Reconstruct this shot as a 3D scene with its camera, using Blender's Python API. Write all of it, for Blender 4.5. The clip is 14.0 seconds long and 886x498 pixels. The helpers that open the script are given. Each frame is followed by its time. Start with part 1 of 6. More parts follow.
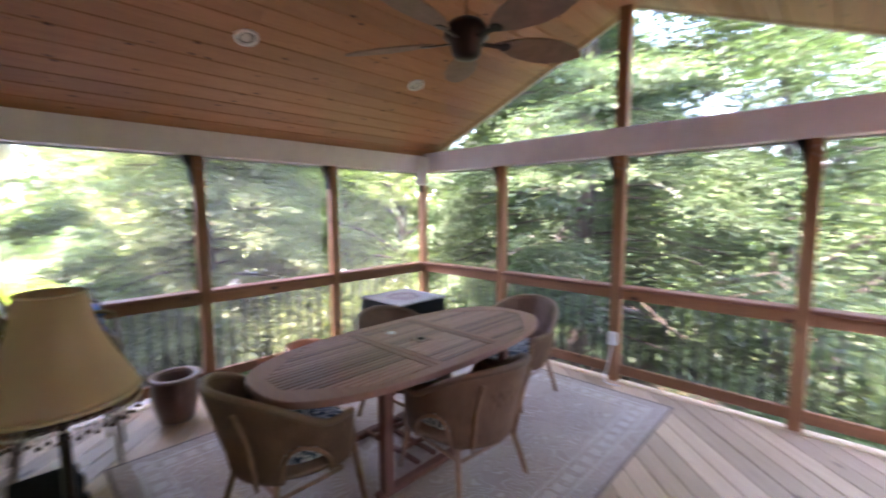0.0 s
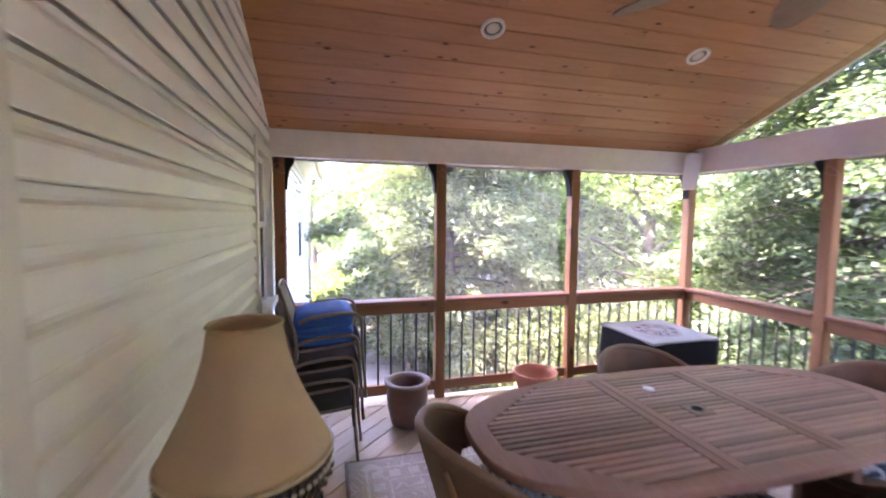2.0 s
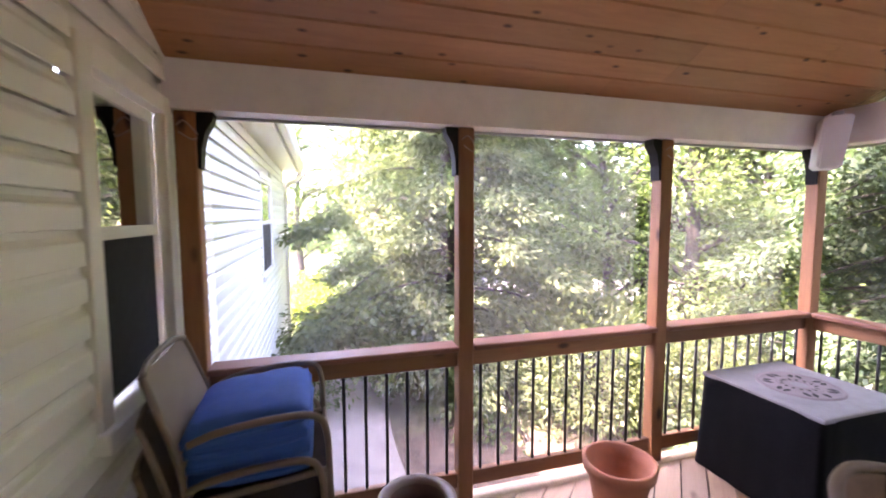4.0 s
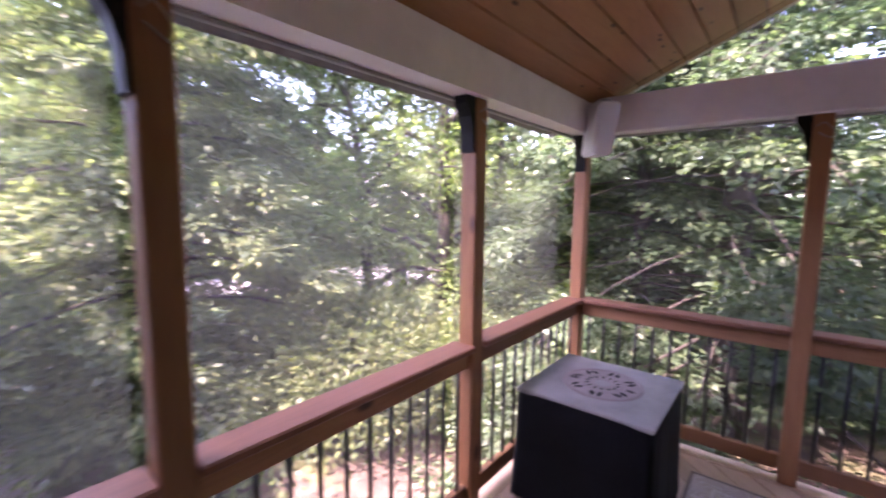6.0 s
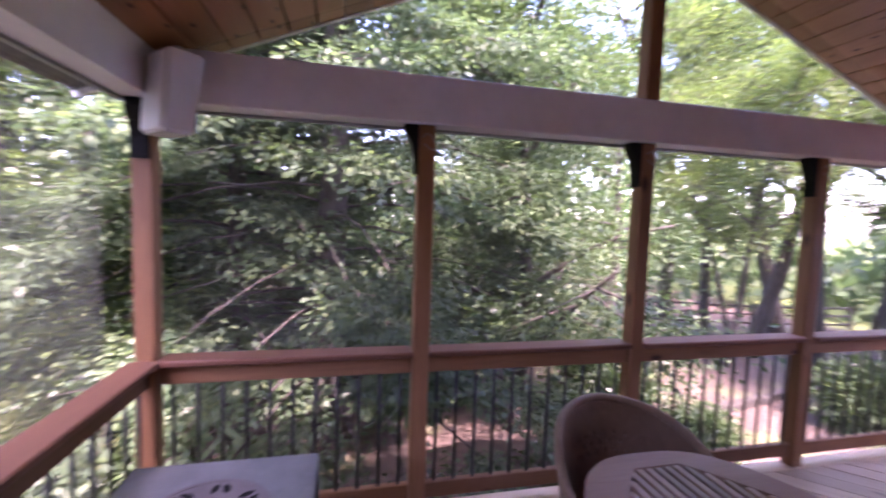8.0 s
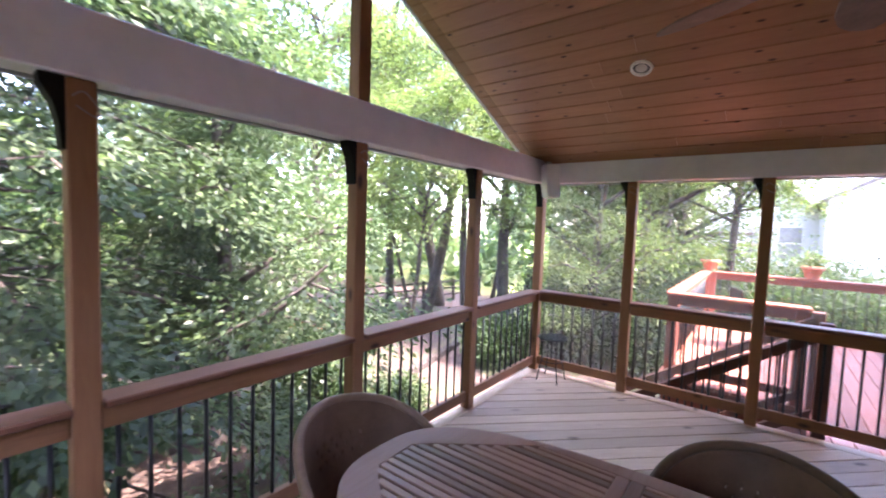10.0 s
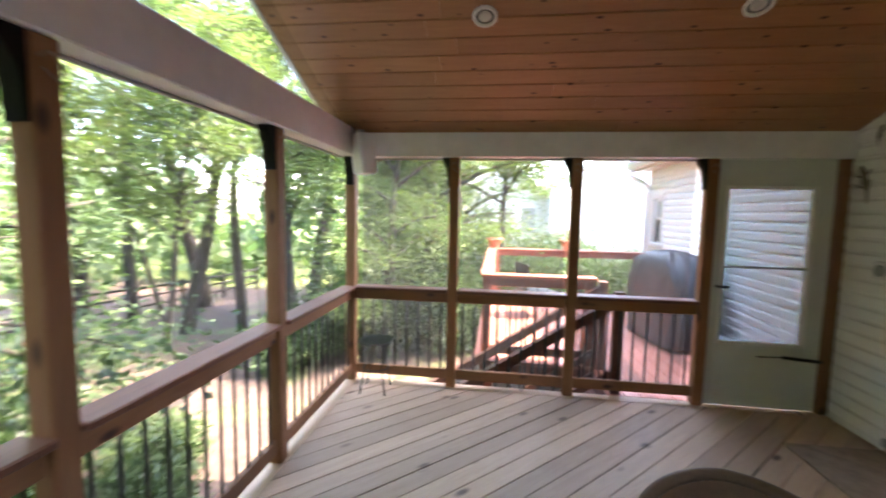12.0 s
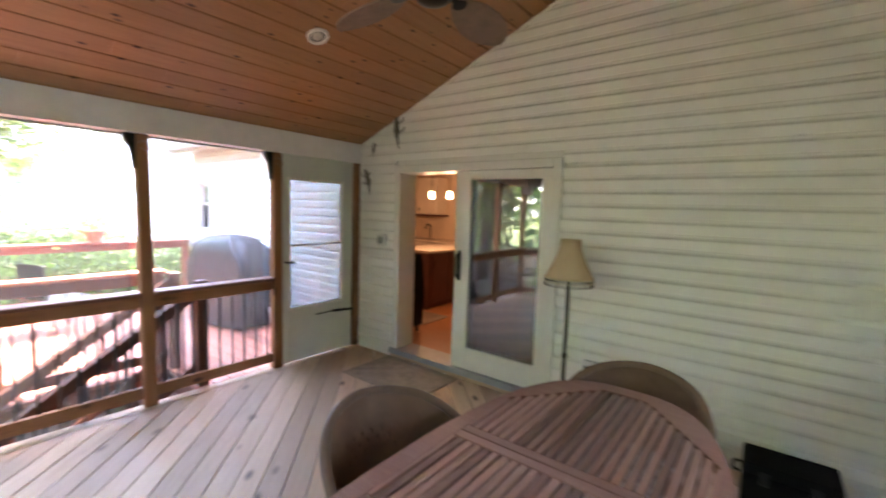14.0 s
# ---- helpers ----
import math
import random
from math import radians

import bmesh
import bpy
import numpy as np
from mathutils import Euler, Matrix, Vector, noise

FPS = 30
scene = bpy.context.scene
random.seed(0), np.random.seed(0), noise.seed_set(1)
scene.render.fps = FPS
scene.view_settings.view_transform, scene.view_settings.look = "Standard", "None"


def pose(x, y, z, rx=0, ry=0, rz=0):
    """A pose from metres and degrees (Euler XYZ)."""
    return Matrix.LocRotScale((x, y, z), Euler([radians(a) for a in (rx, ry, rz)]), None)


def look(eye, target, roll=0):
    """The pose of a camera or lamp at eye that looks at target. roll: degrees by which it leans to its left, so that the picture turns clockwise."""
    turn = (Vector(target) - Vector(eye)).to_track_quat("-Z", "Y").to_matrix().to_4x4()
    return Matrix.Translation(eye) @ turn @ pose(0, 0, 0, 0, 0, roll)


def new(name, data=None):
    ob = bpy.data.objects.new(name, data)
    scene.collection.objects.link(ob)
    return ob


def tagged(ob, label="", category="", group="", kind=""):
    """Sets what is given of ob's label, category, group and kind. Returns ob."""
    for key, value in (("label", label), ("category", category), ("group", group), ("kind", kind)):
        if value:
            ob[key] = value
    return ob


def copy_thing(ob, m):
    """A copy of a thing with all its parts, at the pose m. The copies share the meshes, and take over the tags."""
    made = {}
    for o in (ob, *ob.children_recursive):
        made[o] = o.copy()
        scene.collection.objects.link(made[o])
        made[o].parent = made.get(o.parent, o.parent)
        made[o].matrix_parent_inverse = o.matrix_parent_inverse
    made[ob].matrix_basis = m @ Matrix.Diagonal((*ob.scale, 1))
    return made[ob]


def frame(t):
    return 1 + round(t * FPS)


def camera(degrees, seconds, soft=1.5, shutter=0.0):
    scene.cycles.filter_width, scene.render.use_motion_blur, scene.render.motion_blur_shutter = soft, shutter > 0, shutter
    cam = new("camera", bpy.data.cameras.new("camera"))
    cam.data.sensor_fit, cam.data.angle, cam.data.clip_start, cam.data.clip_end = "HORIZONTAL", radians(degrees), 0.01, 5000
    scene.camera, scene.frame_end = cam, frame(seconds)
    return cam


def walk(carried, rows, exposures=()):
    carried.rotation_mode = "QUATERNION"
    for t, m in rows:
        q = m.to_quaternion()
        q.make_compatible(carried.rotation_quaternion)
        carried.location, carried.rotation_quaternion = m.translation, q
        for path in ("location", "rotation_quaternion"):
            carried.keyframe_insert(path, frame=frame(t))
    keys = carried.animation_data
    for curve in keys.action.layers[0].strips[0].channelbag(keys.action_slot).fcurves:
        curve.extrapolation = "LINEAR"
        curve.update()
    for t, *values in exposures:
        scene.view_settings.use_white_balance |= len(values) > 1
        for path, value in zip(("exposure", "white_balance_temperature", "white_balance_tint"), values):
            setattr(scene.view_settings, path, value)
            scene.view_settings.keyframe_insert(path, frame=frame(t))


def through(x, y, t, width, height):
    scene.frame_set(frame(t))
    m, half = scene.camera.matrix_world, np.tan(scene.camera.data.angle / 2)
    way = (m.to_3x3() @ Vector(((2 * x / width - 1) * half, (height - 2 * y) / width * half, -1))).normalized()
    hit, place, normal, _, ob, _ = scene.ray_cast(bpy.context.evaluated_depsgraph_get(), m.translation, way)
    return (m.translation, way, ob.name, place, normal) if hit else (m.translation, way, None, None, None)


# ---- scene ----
cam = camera(93.3, 14.0, 1.9, 0.6)
PATH = [
    (0, (-0.939, 0.607, 1.63), (-2.317, 2.043, 1.436), -0.3),
    (0.5, (-0.902, 0.685, 1.652), (-2.638, 1.657, 1.446), -0.5),
    (1, (-0.975, 0.689, 1.648), (-2.84, 1.379, 1.434), -0.1),
    (1.5, (-1.208, 0.759, 1.629), (-3.106, 1.36, 1.442), 0.3),
    (2, (-1.456, 0.838, 1.645), (-3.379, 1.365, 1.487), 0.5),
    (2.2, (-1.569, 0.896, 1.63), (-3.507, 1.37, 1.482), 0.6),
    (4.3, (-3.042, 1.059, 1.626), (-4.94, 1.667, 1.461), -0.5),
    (4.5, (-3.153, 1.076, 1.571), (-5.021, 1.775, 1.422), -0.2),
    (5, (-3.421, 1.076, 1.59), (-5.168, 2.031, 1.407), -0.3),
    (5.5, (-3.642, 1.177, 1.593), (-5.192, 2.425, 1.394), -0.2),
    (6, (-3.843, 1.443, 1.601), (-5.106, 2.979, 1.386), 0.6),
    (6.5, (-3.982, 1.684, 1.58), (-4.891, 3.454, 1.375), 1.2),
    (7, (-4.129, 1.936, 1.593), (-4.64, 3.861, 1.405), 1.4),
    (7.5, (-4.159, 2.152, 1.601), (-4.224, 4.144, 1.437), 1.7),
    (8, (-4.118, 2.305, 1.61), (-3.679, 4.251, 1.472), 1.9),
    (8.5, (-4.124, 2.394, 1.62), (-3.257, 4.193, 1.501), 2.0),
    (9, (-4.171, 2.446, 1.634), (-2.955, 4.029, 1.523), 1.9),
    (9.2, (-4.184, 2.454, 1.634), (-2.858, 3.947, 1.522), 2.0),
    (11.3, (-3.828, 2.828, 1.602), (-1.996, 3.61, 1.427), 1.2),
    (11.5, (-3.736, 2.92, 1.596), (-1.86, 3.591, 1.414), 1.1),
    (12, (-3.508, 3.146, 1.612), (-1.532, 3.402, 1.436), 1.2),
    (12.5, (-3.347, 3.335, 1.611), (-1.375, 3.046, 1.444), 1.5),
    (13, (-3.294, 3.496, 1.628), (-1.493, 2.643, 1.463), 2.0),
    (13.5, (-3.386, 3.539, 1.622), (-1.859, 2.259, 1.451), 2.0),
    (14, (-3.482, 3.599, 1.609), (-2.265, 2.023, 1.421), 1.8),
]
EXPOSE = [(0, 5.9, 6450, 32), (1, 6.28, 6350, 42), (2.2, 6.36, 6350, 44), (4.3, 5.85, 6900, 44), (5, 5.45, 6850, 50), (6, 5.1, 6450, 53), (7, 5.15, 6200, 56), (8, 4.8, 6200, 60), (9, 5.08, 6100, 49), (11.5, 5.4, 6700, 22), (12, 5.42, 6850, 19), (13, 5.9, 6600, 17), (14, 6.3, 6600, 25)]
walk(cam, [(t, look(eye, target, roll)) for t, eye, target, roll in PATH], EXPOSE)

# ---------------- world, sun, large lights ----------------
world = bpy.data.worlds.new("sky")
scene.world = world
world.use_nodes = True
wn, wl = world.node_tree.nodes, world.node_tree.links
sky = wn.new("ShaderNodeTexSky")
sky.sky_type = "NISHITA"
sky.sun_disc = False
SUN_ELEV, SUN_AZ = radians(56), radians(183)  # azimuth clockwise from +y
sky.sun_elevation, sky.sun_rotation = SUN_ELEV, SUN_AZ
sky.air_density, sky.dust_density = 1.0, 2.0
wl.new(sky.outputs[0], wn["Background"].inputs[0])
wn["Background"].inputs[1].default_value = 0.15
sun_data = bpy.data.lights.new("sun", "SUN")
sun_data.energy, sun_data.angle, sun_data.color = 2.0, radians(0.6), (1.0, 0.91, 0.78)
sun = new("sun", sun_data)
sun_dir = Vector((math.sin(SUN_AZ) * math.cos(SUN_ELEV), math.cos(SUN_AZ) * math.cos(SUN_ELEV), math.sin(SUN_ELEV)))
sun.matrix_world = look(sun_dir * 40, (0, 0, 0))


# ---------------- materials ----------------
class Nodes:
    """Small helper to wire a principled material."""

    def __init__(self, name):
        self.m = bpy.data.materials.new(name)
        self.m.use_nodes = True
        self.t = self.m.node_tree
        self.b = self.t.nodes["Principled BSDF"]
        self.out = self.t.nodes["Material Output"]

    def n(self, kind, **values):
        node = self.t.nodes.new("ShaderNode" + kind)
        for k, v in values.items():
            node.inputs[k].default_value = v
        return node

    def link(self, a, b):
        self.t.links.new(a, b)

    def coords(self, scale=(1, 1, 1), shift=True):
        tc, mp = self.n("TexCoord"), self.n("Mapping")
        mp.inputs["Scale"].default_value = scale
        self.link(tc.outputs["Object"], mp.inputs["Vector"])
        if shift:
            info, mul = self.n("ObjectInfo"), self.n("VectorMath")
            mul.operation = "MULTIPLY_ADD"
            mul.inputs[1].default_value = (17.3, 29.1, 11.7)
            self.link(info.outputs["Random"], mul.inputs[0])
            self.link(tc.outputs["Object"], mul.inputs[2])
            self.link(mul.outputs[0], mp.inputs["Vector"])
        return mp.outputs[0]

    def noise(self, vec, scale, detail=4.0, rough=0.6, distort=0.0):
        nd = self.n("TexNoise", Scale=scale, Detail=detail, Roughness=rough, Distortion=distort)
        self.link(vec, nd.inputs["Vector"])
        return nd.outputs["Fac"]

    def ramp(self, fac, stops):
        r = self.n("ValToRGB")
        e = r.color_ramp.elements
        while len(e) < len(stops):
            e.new(0.5)
        for i, (p, c) in enumerate(stops):
            e[i].position, e[i].color = p, (*c, 1) if len(c) == 3 else c
        self.link(fac, r.inputs[0])
        return r.outputs[0]

    def mix(self, fac, a, b, mode="MIX"):
        x = self.n("Mix")
        x.data_type, x.blend_type = "RGBA", mode
        for sock, v in ((x.inputs[0], fac), (x.inputs[6], a), (x.inputs[7], b)):
            if isinstance(v, (int, float)):
                sock.default_value = v
            elif isinstance(v, tuple):
                sock.default_value = (*v, 1)
            else:
                self.link(v, sock)
        return x.outputs[2]

    def bump(self, height, strength=0.3, dist=0.01):
        bp = self.n("Bump", Strength=strength, Distance=dist)
        self.link(height, bp.inputs["Height"])
        self.link(bp.outputs[0], self.b.inputs["Normal"])

    def done(self, colour, rough=0.6, metal=0.0, spec=0.5):
        if isinstance(colour, tuple):
            self.b.inputs["Base Color"].default_value = (*colour, 1)
        else:
            self.link(colour, self.b.inputs["Base Color"])
        if isinstance(rough, (int, float)):
            self.b.inputs["Roughness"].default_value = rough
        else:
            self.link(rough, self.b.inputs["Roughness"])
        self.b.inputs["Metallic"].default_value = metal
        self.b.inputs["Specular IOR Level"].default_value = spec
        return self.m


def plain(name, c, rough=0.6, metal=0.0, vary=0.12, bump=0.15, scale=6.0, spec=0.5, grime=0.0):
    """Paint, plastic, metal, clay: a colour with faint cloudy stains and fine relief."""
    k = Nodes(name)
    v = k.coords()
    big, fine = k.noise(v, scale, 3), k.noise(v, scale * 14, 4, 0.7)
    dark = tuple(x * (1 - vary) for x in c)
    light = tuple(min(1, x * (1 + vary)) for x in c)
    col = k.ramp(big, [(0.3, dark), (0.7, light)])
    if grime:
        g = k.ramp(k.noise(v, scale * 2.3, 6, 0.75), [(0.52, (0, 0, 0)), (0.75, (1, 1, 1))])
        s = k.n("Math")
        s.operation = "MULTIPLY"
        s.inputs[1].default_value = grime
        k.link(g, s.inputs[0])
        col = k.mix(s.outputs[0], col, tuple(x * 0.35 for x in c))
    if bump:
        k.bump(fine, bump, 0.004)
    return k.done(col, rough, metal, spec)


def wood(name, pale, dark, knot=None, axis="y", rough=0.55, island=False, grain=1.0, spread=0.35, knot_scale=1.0, spec=0.4):
    """Sawn board: long grain along the axis, knots, colour from board to board."""
    k = Nodes(name)
    st = {"x": (0.12, 1, 1), "y": (1, 0.12, 1), "z": (1, 1, 0.12)}[axis]
    if island:
        tc, geo, add, mp = k.n("TexCoord"), k.n("NewGeometry"), k.n("VectorMath"), k.n("Mapping")
        add.operation = "MULTIPLY_ADD"
        add.inputs[1].default_value = (7.3, 19.1, 31.7)
        k.link(geo.outputs["Random Per Island"], add.inputs[0])
        k.link(tc.outputs["Object"], add.inputs[2])
        base = add.outputs[0]
        k.link(base, mp.inputs["Vector"])
        mp.inputs["Scale"].default_value = st
        vec, rnd = mp.outputs[0], geo.outputs["Random Per Island"]
    else:
        vec = k.coords(st)
        base = k.coords()
        rnd = k.n("ObjectInfo").outputs["Random"]
    streak = k.noise(vec, 26 * grain, 6, 0.65, 0.6)
    broad = k.noise(vec, 5 * grain, 3, 0.5, 1.2)
    col = k.ramp(streak, [(0.28, dark), (0.62, pale)])
    col = k.mix(broad, col, tuple((a + b) * 0.5 for a, b in zip(pale, dark)))
    tint = k.ramp(rnd, [(0.0, (1 - spread,) * 3), (0.5, (1.0, 1.0, 1.0)), (1.0, (1 + spread * 0.5,) * 3)])
    col = k.mix(1.0, col, tint, "MULTIPLY")
    if knot:
        mk = k.n("Mapping")
        mk.inputs["Scale"].default_value = {"x": (0.45, 1, 1), "y": (1, 0.45, 1), "z": (1, 1, 0.45)}[axis]
        k.link(base, mk.inputs["Vector"])
        vo = k.n("TexVoronoi", Scale=6.6 * knot_scale, Randomness=1.0)
        k.link(mk.outputs[0], vo.inputs["Vector"])
        spot = k.ramp(vo.outputs["Distance"], [(0.06, (1, 1, 1)), (0.16, (0, 0, 0))])
        col = k.mix(spot, col, knot)
    k.bump(streak, 0.25, 0.003)
    return k.done(col, rough, 0, spec)


def leaf_material(name, c1, c2, c3, through=0.45):
    k = Nodes(name)
    geo = k.n("NewGeometry")
    v = k.coords()
    clump = k.noise(v, 0.9, 2)
    col = k.ramp(geo.outputs["Random Per Island"], [(0.0, c1), (0.5, c2), (0.82, tuple(0.7 * a + 0.3 * b for a, b in zip(c2, c3))), (1.0, c3)])
    col = k.mix(k.ramp(clump, [(0.35, (0, 0, 0)), (0.7, (0.7, 0.7, 0.7))]), col, c1)
    d, tr, mx, gl, mx2 = k.n("BsdfDiffuse"), k.n("BsdfTranslucent"), k.n("MixShader"), k.n("BsdfGlossy", Roughness=0.45), k.n("MixShader")
    k.link(col, d.inputs[0])
    bright = k.mix(1.0, col, (1.12, 1.25, 0.78), "MULTIPLY")
    k.link(bright, tr.inputs[0])
    mx.inputs[0].default_value = through
    k.link(d.outputs[0], mx.inputs[1])
    k.link(tr.outputs[0], mx.inputs[2])
    mx2.inputs[0].default_value = 0.02
    k.link(mx.outputs[0], mx2.inputs[1])
    k.link(gl.outputs[0], mx2.inputs[2])
    k.link(mx2.outputs[0], k.out.inputs["Surface"])
    return k.m


def glass_material(name, tint=(0.96, 0.98, 0.97), gloss=1.0):
    k = Nodes(name)
    tr, gl, mx, fr = k.n("BsdfTransparent"), k.n("BsdfGlossy", Roughness=0.02), k.n("MixShader"), k.n("Fresnel", IOR=1.52)
    tr.inputs[0].default_value = (*tint, 1)
    mul = k.n("Math")
    mul.operation = "MULTIPLY"
    mul.inputs[1].default_value = gloss
    k.link(fr.outputs[0], mul.inputs[0])
    k.link(mul.outputs[0], mx.inputs[0])
    k.link(tr.outputs[0], mx.inputs[1])
    k.link(gl.outputs[0], mx.inputs[2])
    k.link(mx.outputs[0], k.out.inputs["Surface"])
    return k.m


def screen_material(name, low, high, grey, through):
    """Fine mesh: see-through threads that catch light from both sides; low, high and grey also set haze."""
    k = Nodes(name)
    tr, d, tl, both, mx = k.n("BsdfTransparent"), k.n("BsdfDiffuse"), k.n("BsdfTranslucent"), k.n("MixShader"), k.n("MixShader")
    fac = k.ramp(k.noise(k.coords(), 1.3, 3), [(0.3, (low,) * 3), (0.75, (high,) * 3)])
    k.link(fac, mx.inputs[0])
    for node in (d, tl):
        node.inputs[0].default_value = (grey, grey * 0.93, grey * 0.76, 1)
    both.inputs[0].default_value = through
    k.link(d.outputs[0], both.inputs[1])
    k.link(tl.outputs[0], both.inputs[2])
    k.link(tr.outputs[0], mx.inputs[1])
    k.link(both.outputs[0], mx.inputs[2])
    k.link(mx.outputs[0], k.out.inputs["Surface"])
    return k.m


def glow(name, c, strength):
    k = Nodes(name)
    k.b.inputs["Emission Color"].default_value = (*c, 1)
    k.b.inputs["Emission Strength"].default_value = strength
    return k.done((0.9, 0.88, 0.8), 0.4)


def wicker_material(name, c1, c2, rough=0.5, spec=0.4):
    k = Nodes(name)
    tc = k.n("TexCoord")
    v = tc.outputs["UV"]
    br = k.n("TexBrick", Scale=1.0)
    br.inputs["Mortar Size"].default_value = 0.09
    br.inputs["Brick Width"].default_value = 0.5
    br.inputs["Row Height"].default_value = 0.26
    br.inputs["Color1"].default_value = (*c1, 1)
    br.inputs["Color2"].default_value = (*c2, 1)
    br.inputs["Mortar"].default_value = (*[x * 0.28 for x in c2], 1)
    k.link(v, br.inputs["Vector"])
    o = k.coords()
    col = k.mix(0.45, br.outputs["Color"], k.ramp(k.noise(o, 9, 4), [(0.3, c2), (0.7, c1)]))
    inv = k.n("Invert")
    k.link(br.outputs["Fac"], inv.inputs["Color"])
    k.bump(inv.outputs[0], 0.8, 0.006)
    return k.done(col, rough, 0, spec)


M = {}
M["ceiling"] = wood("knotty_pine", (0.41, 0.205, 0.092), (0.29, 0.132, 0.056), (0.055, 0.02, 0.01), "y", 0.42, island=True, spread=0.15, knot_scale=1.75)
M["post"] = wood("stained_post", (0.30, 0.142, 0.06), (0.19, 0.08, 0.034), (0.06, 0.025, 0.014), "z", 0.6, knot_scale=0.9)
M["rail_x"] = wood("stained_rail_across", (0.28, 0.132, 0.056), (0.175, 0.075, 0.033), (0.06, 0.025, 0.014), "x", 0.6)
M["rail_y"] = wood("stained_rail_along", (0.28, 0.132, 0.056), (0.175, 0.075, 0.033), (0.06, 0.025, 0.014), "y", 0.6)
M["cap_x"] = wood("stained_cap_across", (0.22, 0.088, 0.046), (0.13, 0.05, 0.028), None, "x", 0.5)
M["cap_y"] = wood("stained_cap_along", (0.22, 0.088, 0.046), (0.13, 0.05, 0.028), None, "y", 0.5)
M["deck"] = wood("weathered_deck", (0.57, 0.395, 0.26), (0.41, 0.268, 0.172), (0.14, 0.085, 0.055), "x", 0.5, spread=0.3, knot_scale=0.8)
M["red_deck"] = wood("red_deck_stain", (0.50, 0.20, 0.13), (0.36, 0.12, 0.08), None, "x", 0.6)
M["red_rail"] = wood("red_rail_stain", (0.40, 0.13, 0.07), (0.28, 0.08, 0.045), None, "y", 0.55)
# Stair stain, darkened in colour to carry the shade the stair stands in.
M["shaded_stair"] = wood("shaded_stair_stain", (0.13, 0.055, 0.035), (0.07, 0.03, 0.022), None, "y", 0.6)
M["beam"] = plain("white_beam_wrap", (0.80, 0.76, 0.775), 0.5, vary=0.05, bump=0.06, grime=0.08)
M["siding"] = plain("cream_vinyl_siding", (0.86, 0.86, 0.82), 0.42, vary=0.05, bump=0.12, scale=2.0, grime=0.06)
M["trim"] = plain("white_trim_paint", (0.76, 0.75, 0.70), 0.4, vary=0.04, bump=0.06, grime=0.07)
M["storm"] = plain("storm_door_enamel", (0.62, 0.64, 0.59), 0.38, vary=0.04, bump=0.05, grime=0.06)
M["black"] = plain("black_metal", (0.018, 0.018, 0.018), 0.4, 0.6, bump=0.1)
M["bracket"] = plain("dark_bracket", (0.009, 0.007, 0.006), 0.6, 0.0, bump=0.2, spec=0.15)
M["glass"] = glass_material("window_glass")
M["dark_glass"] = glass_material("slider_glass", (0.55, 0.56, 0.55), 4.2)
# Grey tint is put in to darken the overbright view through the pane.
M["storm_glass"] = glass_material("dimming_storm_glass", (0.5, 0.51, 0.5))
M["fly_screen"] = plain("charcoal_fly_screen", (0.035, 0.036, 0.04), 0.8, vary=0.1, bump=0.2, scale=30, spec=0.1)
M["screen"] = screen_material("insect_screen", 0.24, 0.33, 0.13, 0.4)
# East sheets only: added thickness that dims the bright yard behind them.
M["screen_dim"] = screen_material("dimming_insect_screen", 0.52, 0.60, 0.10, 0.4)
# West sheets only: backlit glare is put into a paler, hazier mesh colour.
M["screen_hazy"] = screen_material("hazy_insect_screen", 0.22, 0.32, 0.30, 0.42)
M["wicker"] = wicker_material("brown_wicker", (0.35, 0.195, 0.112), (0.21, 0.112, 0.064))
M["cane"] = plain("cane_pole", (0.27, 0.15, 0.085), 0.5, vary=0.25, bump=0.2, scale=14)
M["table_slat"] = wood("teak_slat", (0.38, 0.215, 0.155), (0.25, 0.125, 0.09), None, "y", 0.34, spread=0.45, grain=1.6)
M["table_rim"] = wood("teak_rim", (0.34, 0.185, 0.135), (0.235, 0.118, 0.082), None, "x", 0.48, spread=0.25, grain=1.4)
M["table_leg"] = wood("teak_leg", (0.20, 0.085, 0.055), (0.12, 0.05, 0.034), None, "z", 0.5)
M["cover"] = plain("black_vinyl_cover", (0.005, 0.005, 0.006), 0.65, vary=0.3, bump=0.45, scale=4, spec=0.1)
M["cover_top"] = plain("grey_sun_faded_top", (0.21, 0.195, 0.185), 0.7, vary=0.14, bump=0.3, grime=0.25)
M["medallion"] = plain("mauve_cast_medallion", (0.20, 0.155, 0.15), 0.65, vary=0.2, bump=0.3)
M["shade"] = plain("tan_silk_shade", (0.56, 0.41, 0.26), 0.75, vary=0.07, bump=0.1, scale=5)
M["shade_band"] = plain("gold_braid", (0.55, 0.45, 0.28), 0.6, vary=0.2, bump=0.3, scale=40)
M["bead_dark"] = plain("dark_glass_bead", (0.06, 0.035, 0.02), 0.15)
M["bead_pale"] = plain("pale_glass_bead", (0.6, 0.55, 0.42), 0.2)
M["glazed"] = plain("brown_glazed_pot", (0.15, 0.08, 0.062), 0.3, vary=0.2, bump=0.25, scale=7)
M["glazed_rim"] = plain("pale_glazed_rim", (0.27, 0.19, 0.155), 0.35, vary=0.15)
M["terracotta"] = plain("terracotta", (0.50, 0.20, 0.11), 0.75, vary=0.12, bump=0.25, grime=0.1)
M["soil"] = plain("dry_soil", (0.07, 0.045, 0.03), 0.95, vary=0.4, bump=0.9, scale=20)
M["blue"] = plain("blue_canvas", (0.03, 0.115, 0.42), 0.8, vary=0.1, bump=0.35, scale=8)
M["chair_tube"] = plain("taupe_powder_coat", (0.19, 0.135, 0.10), 0.45, 0.1, vary=0.15, bump=0.1)
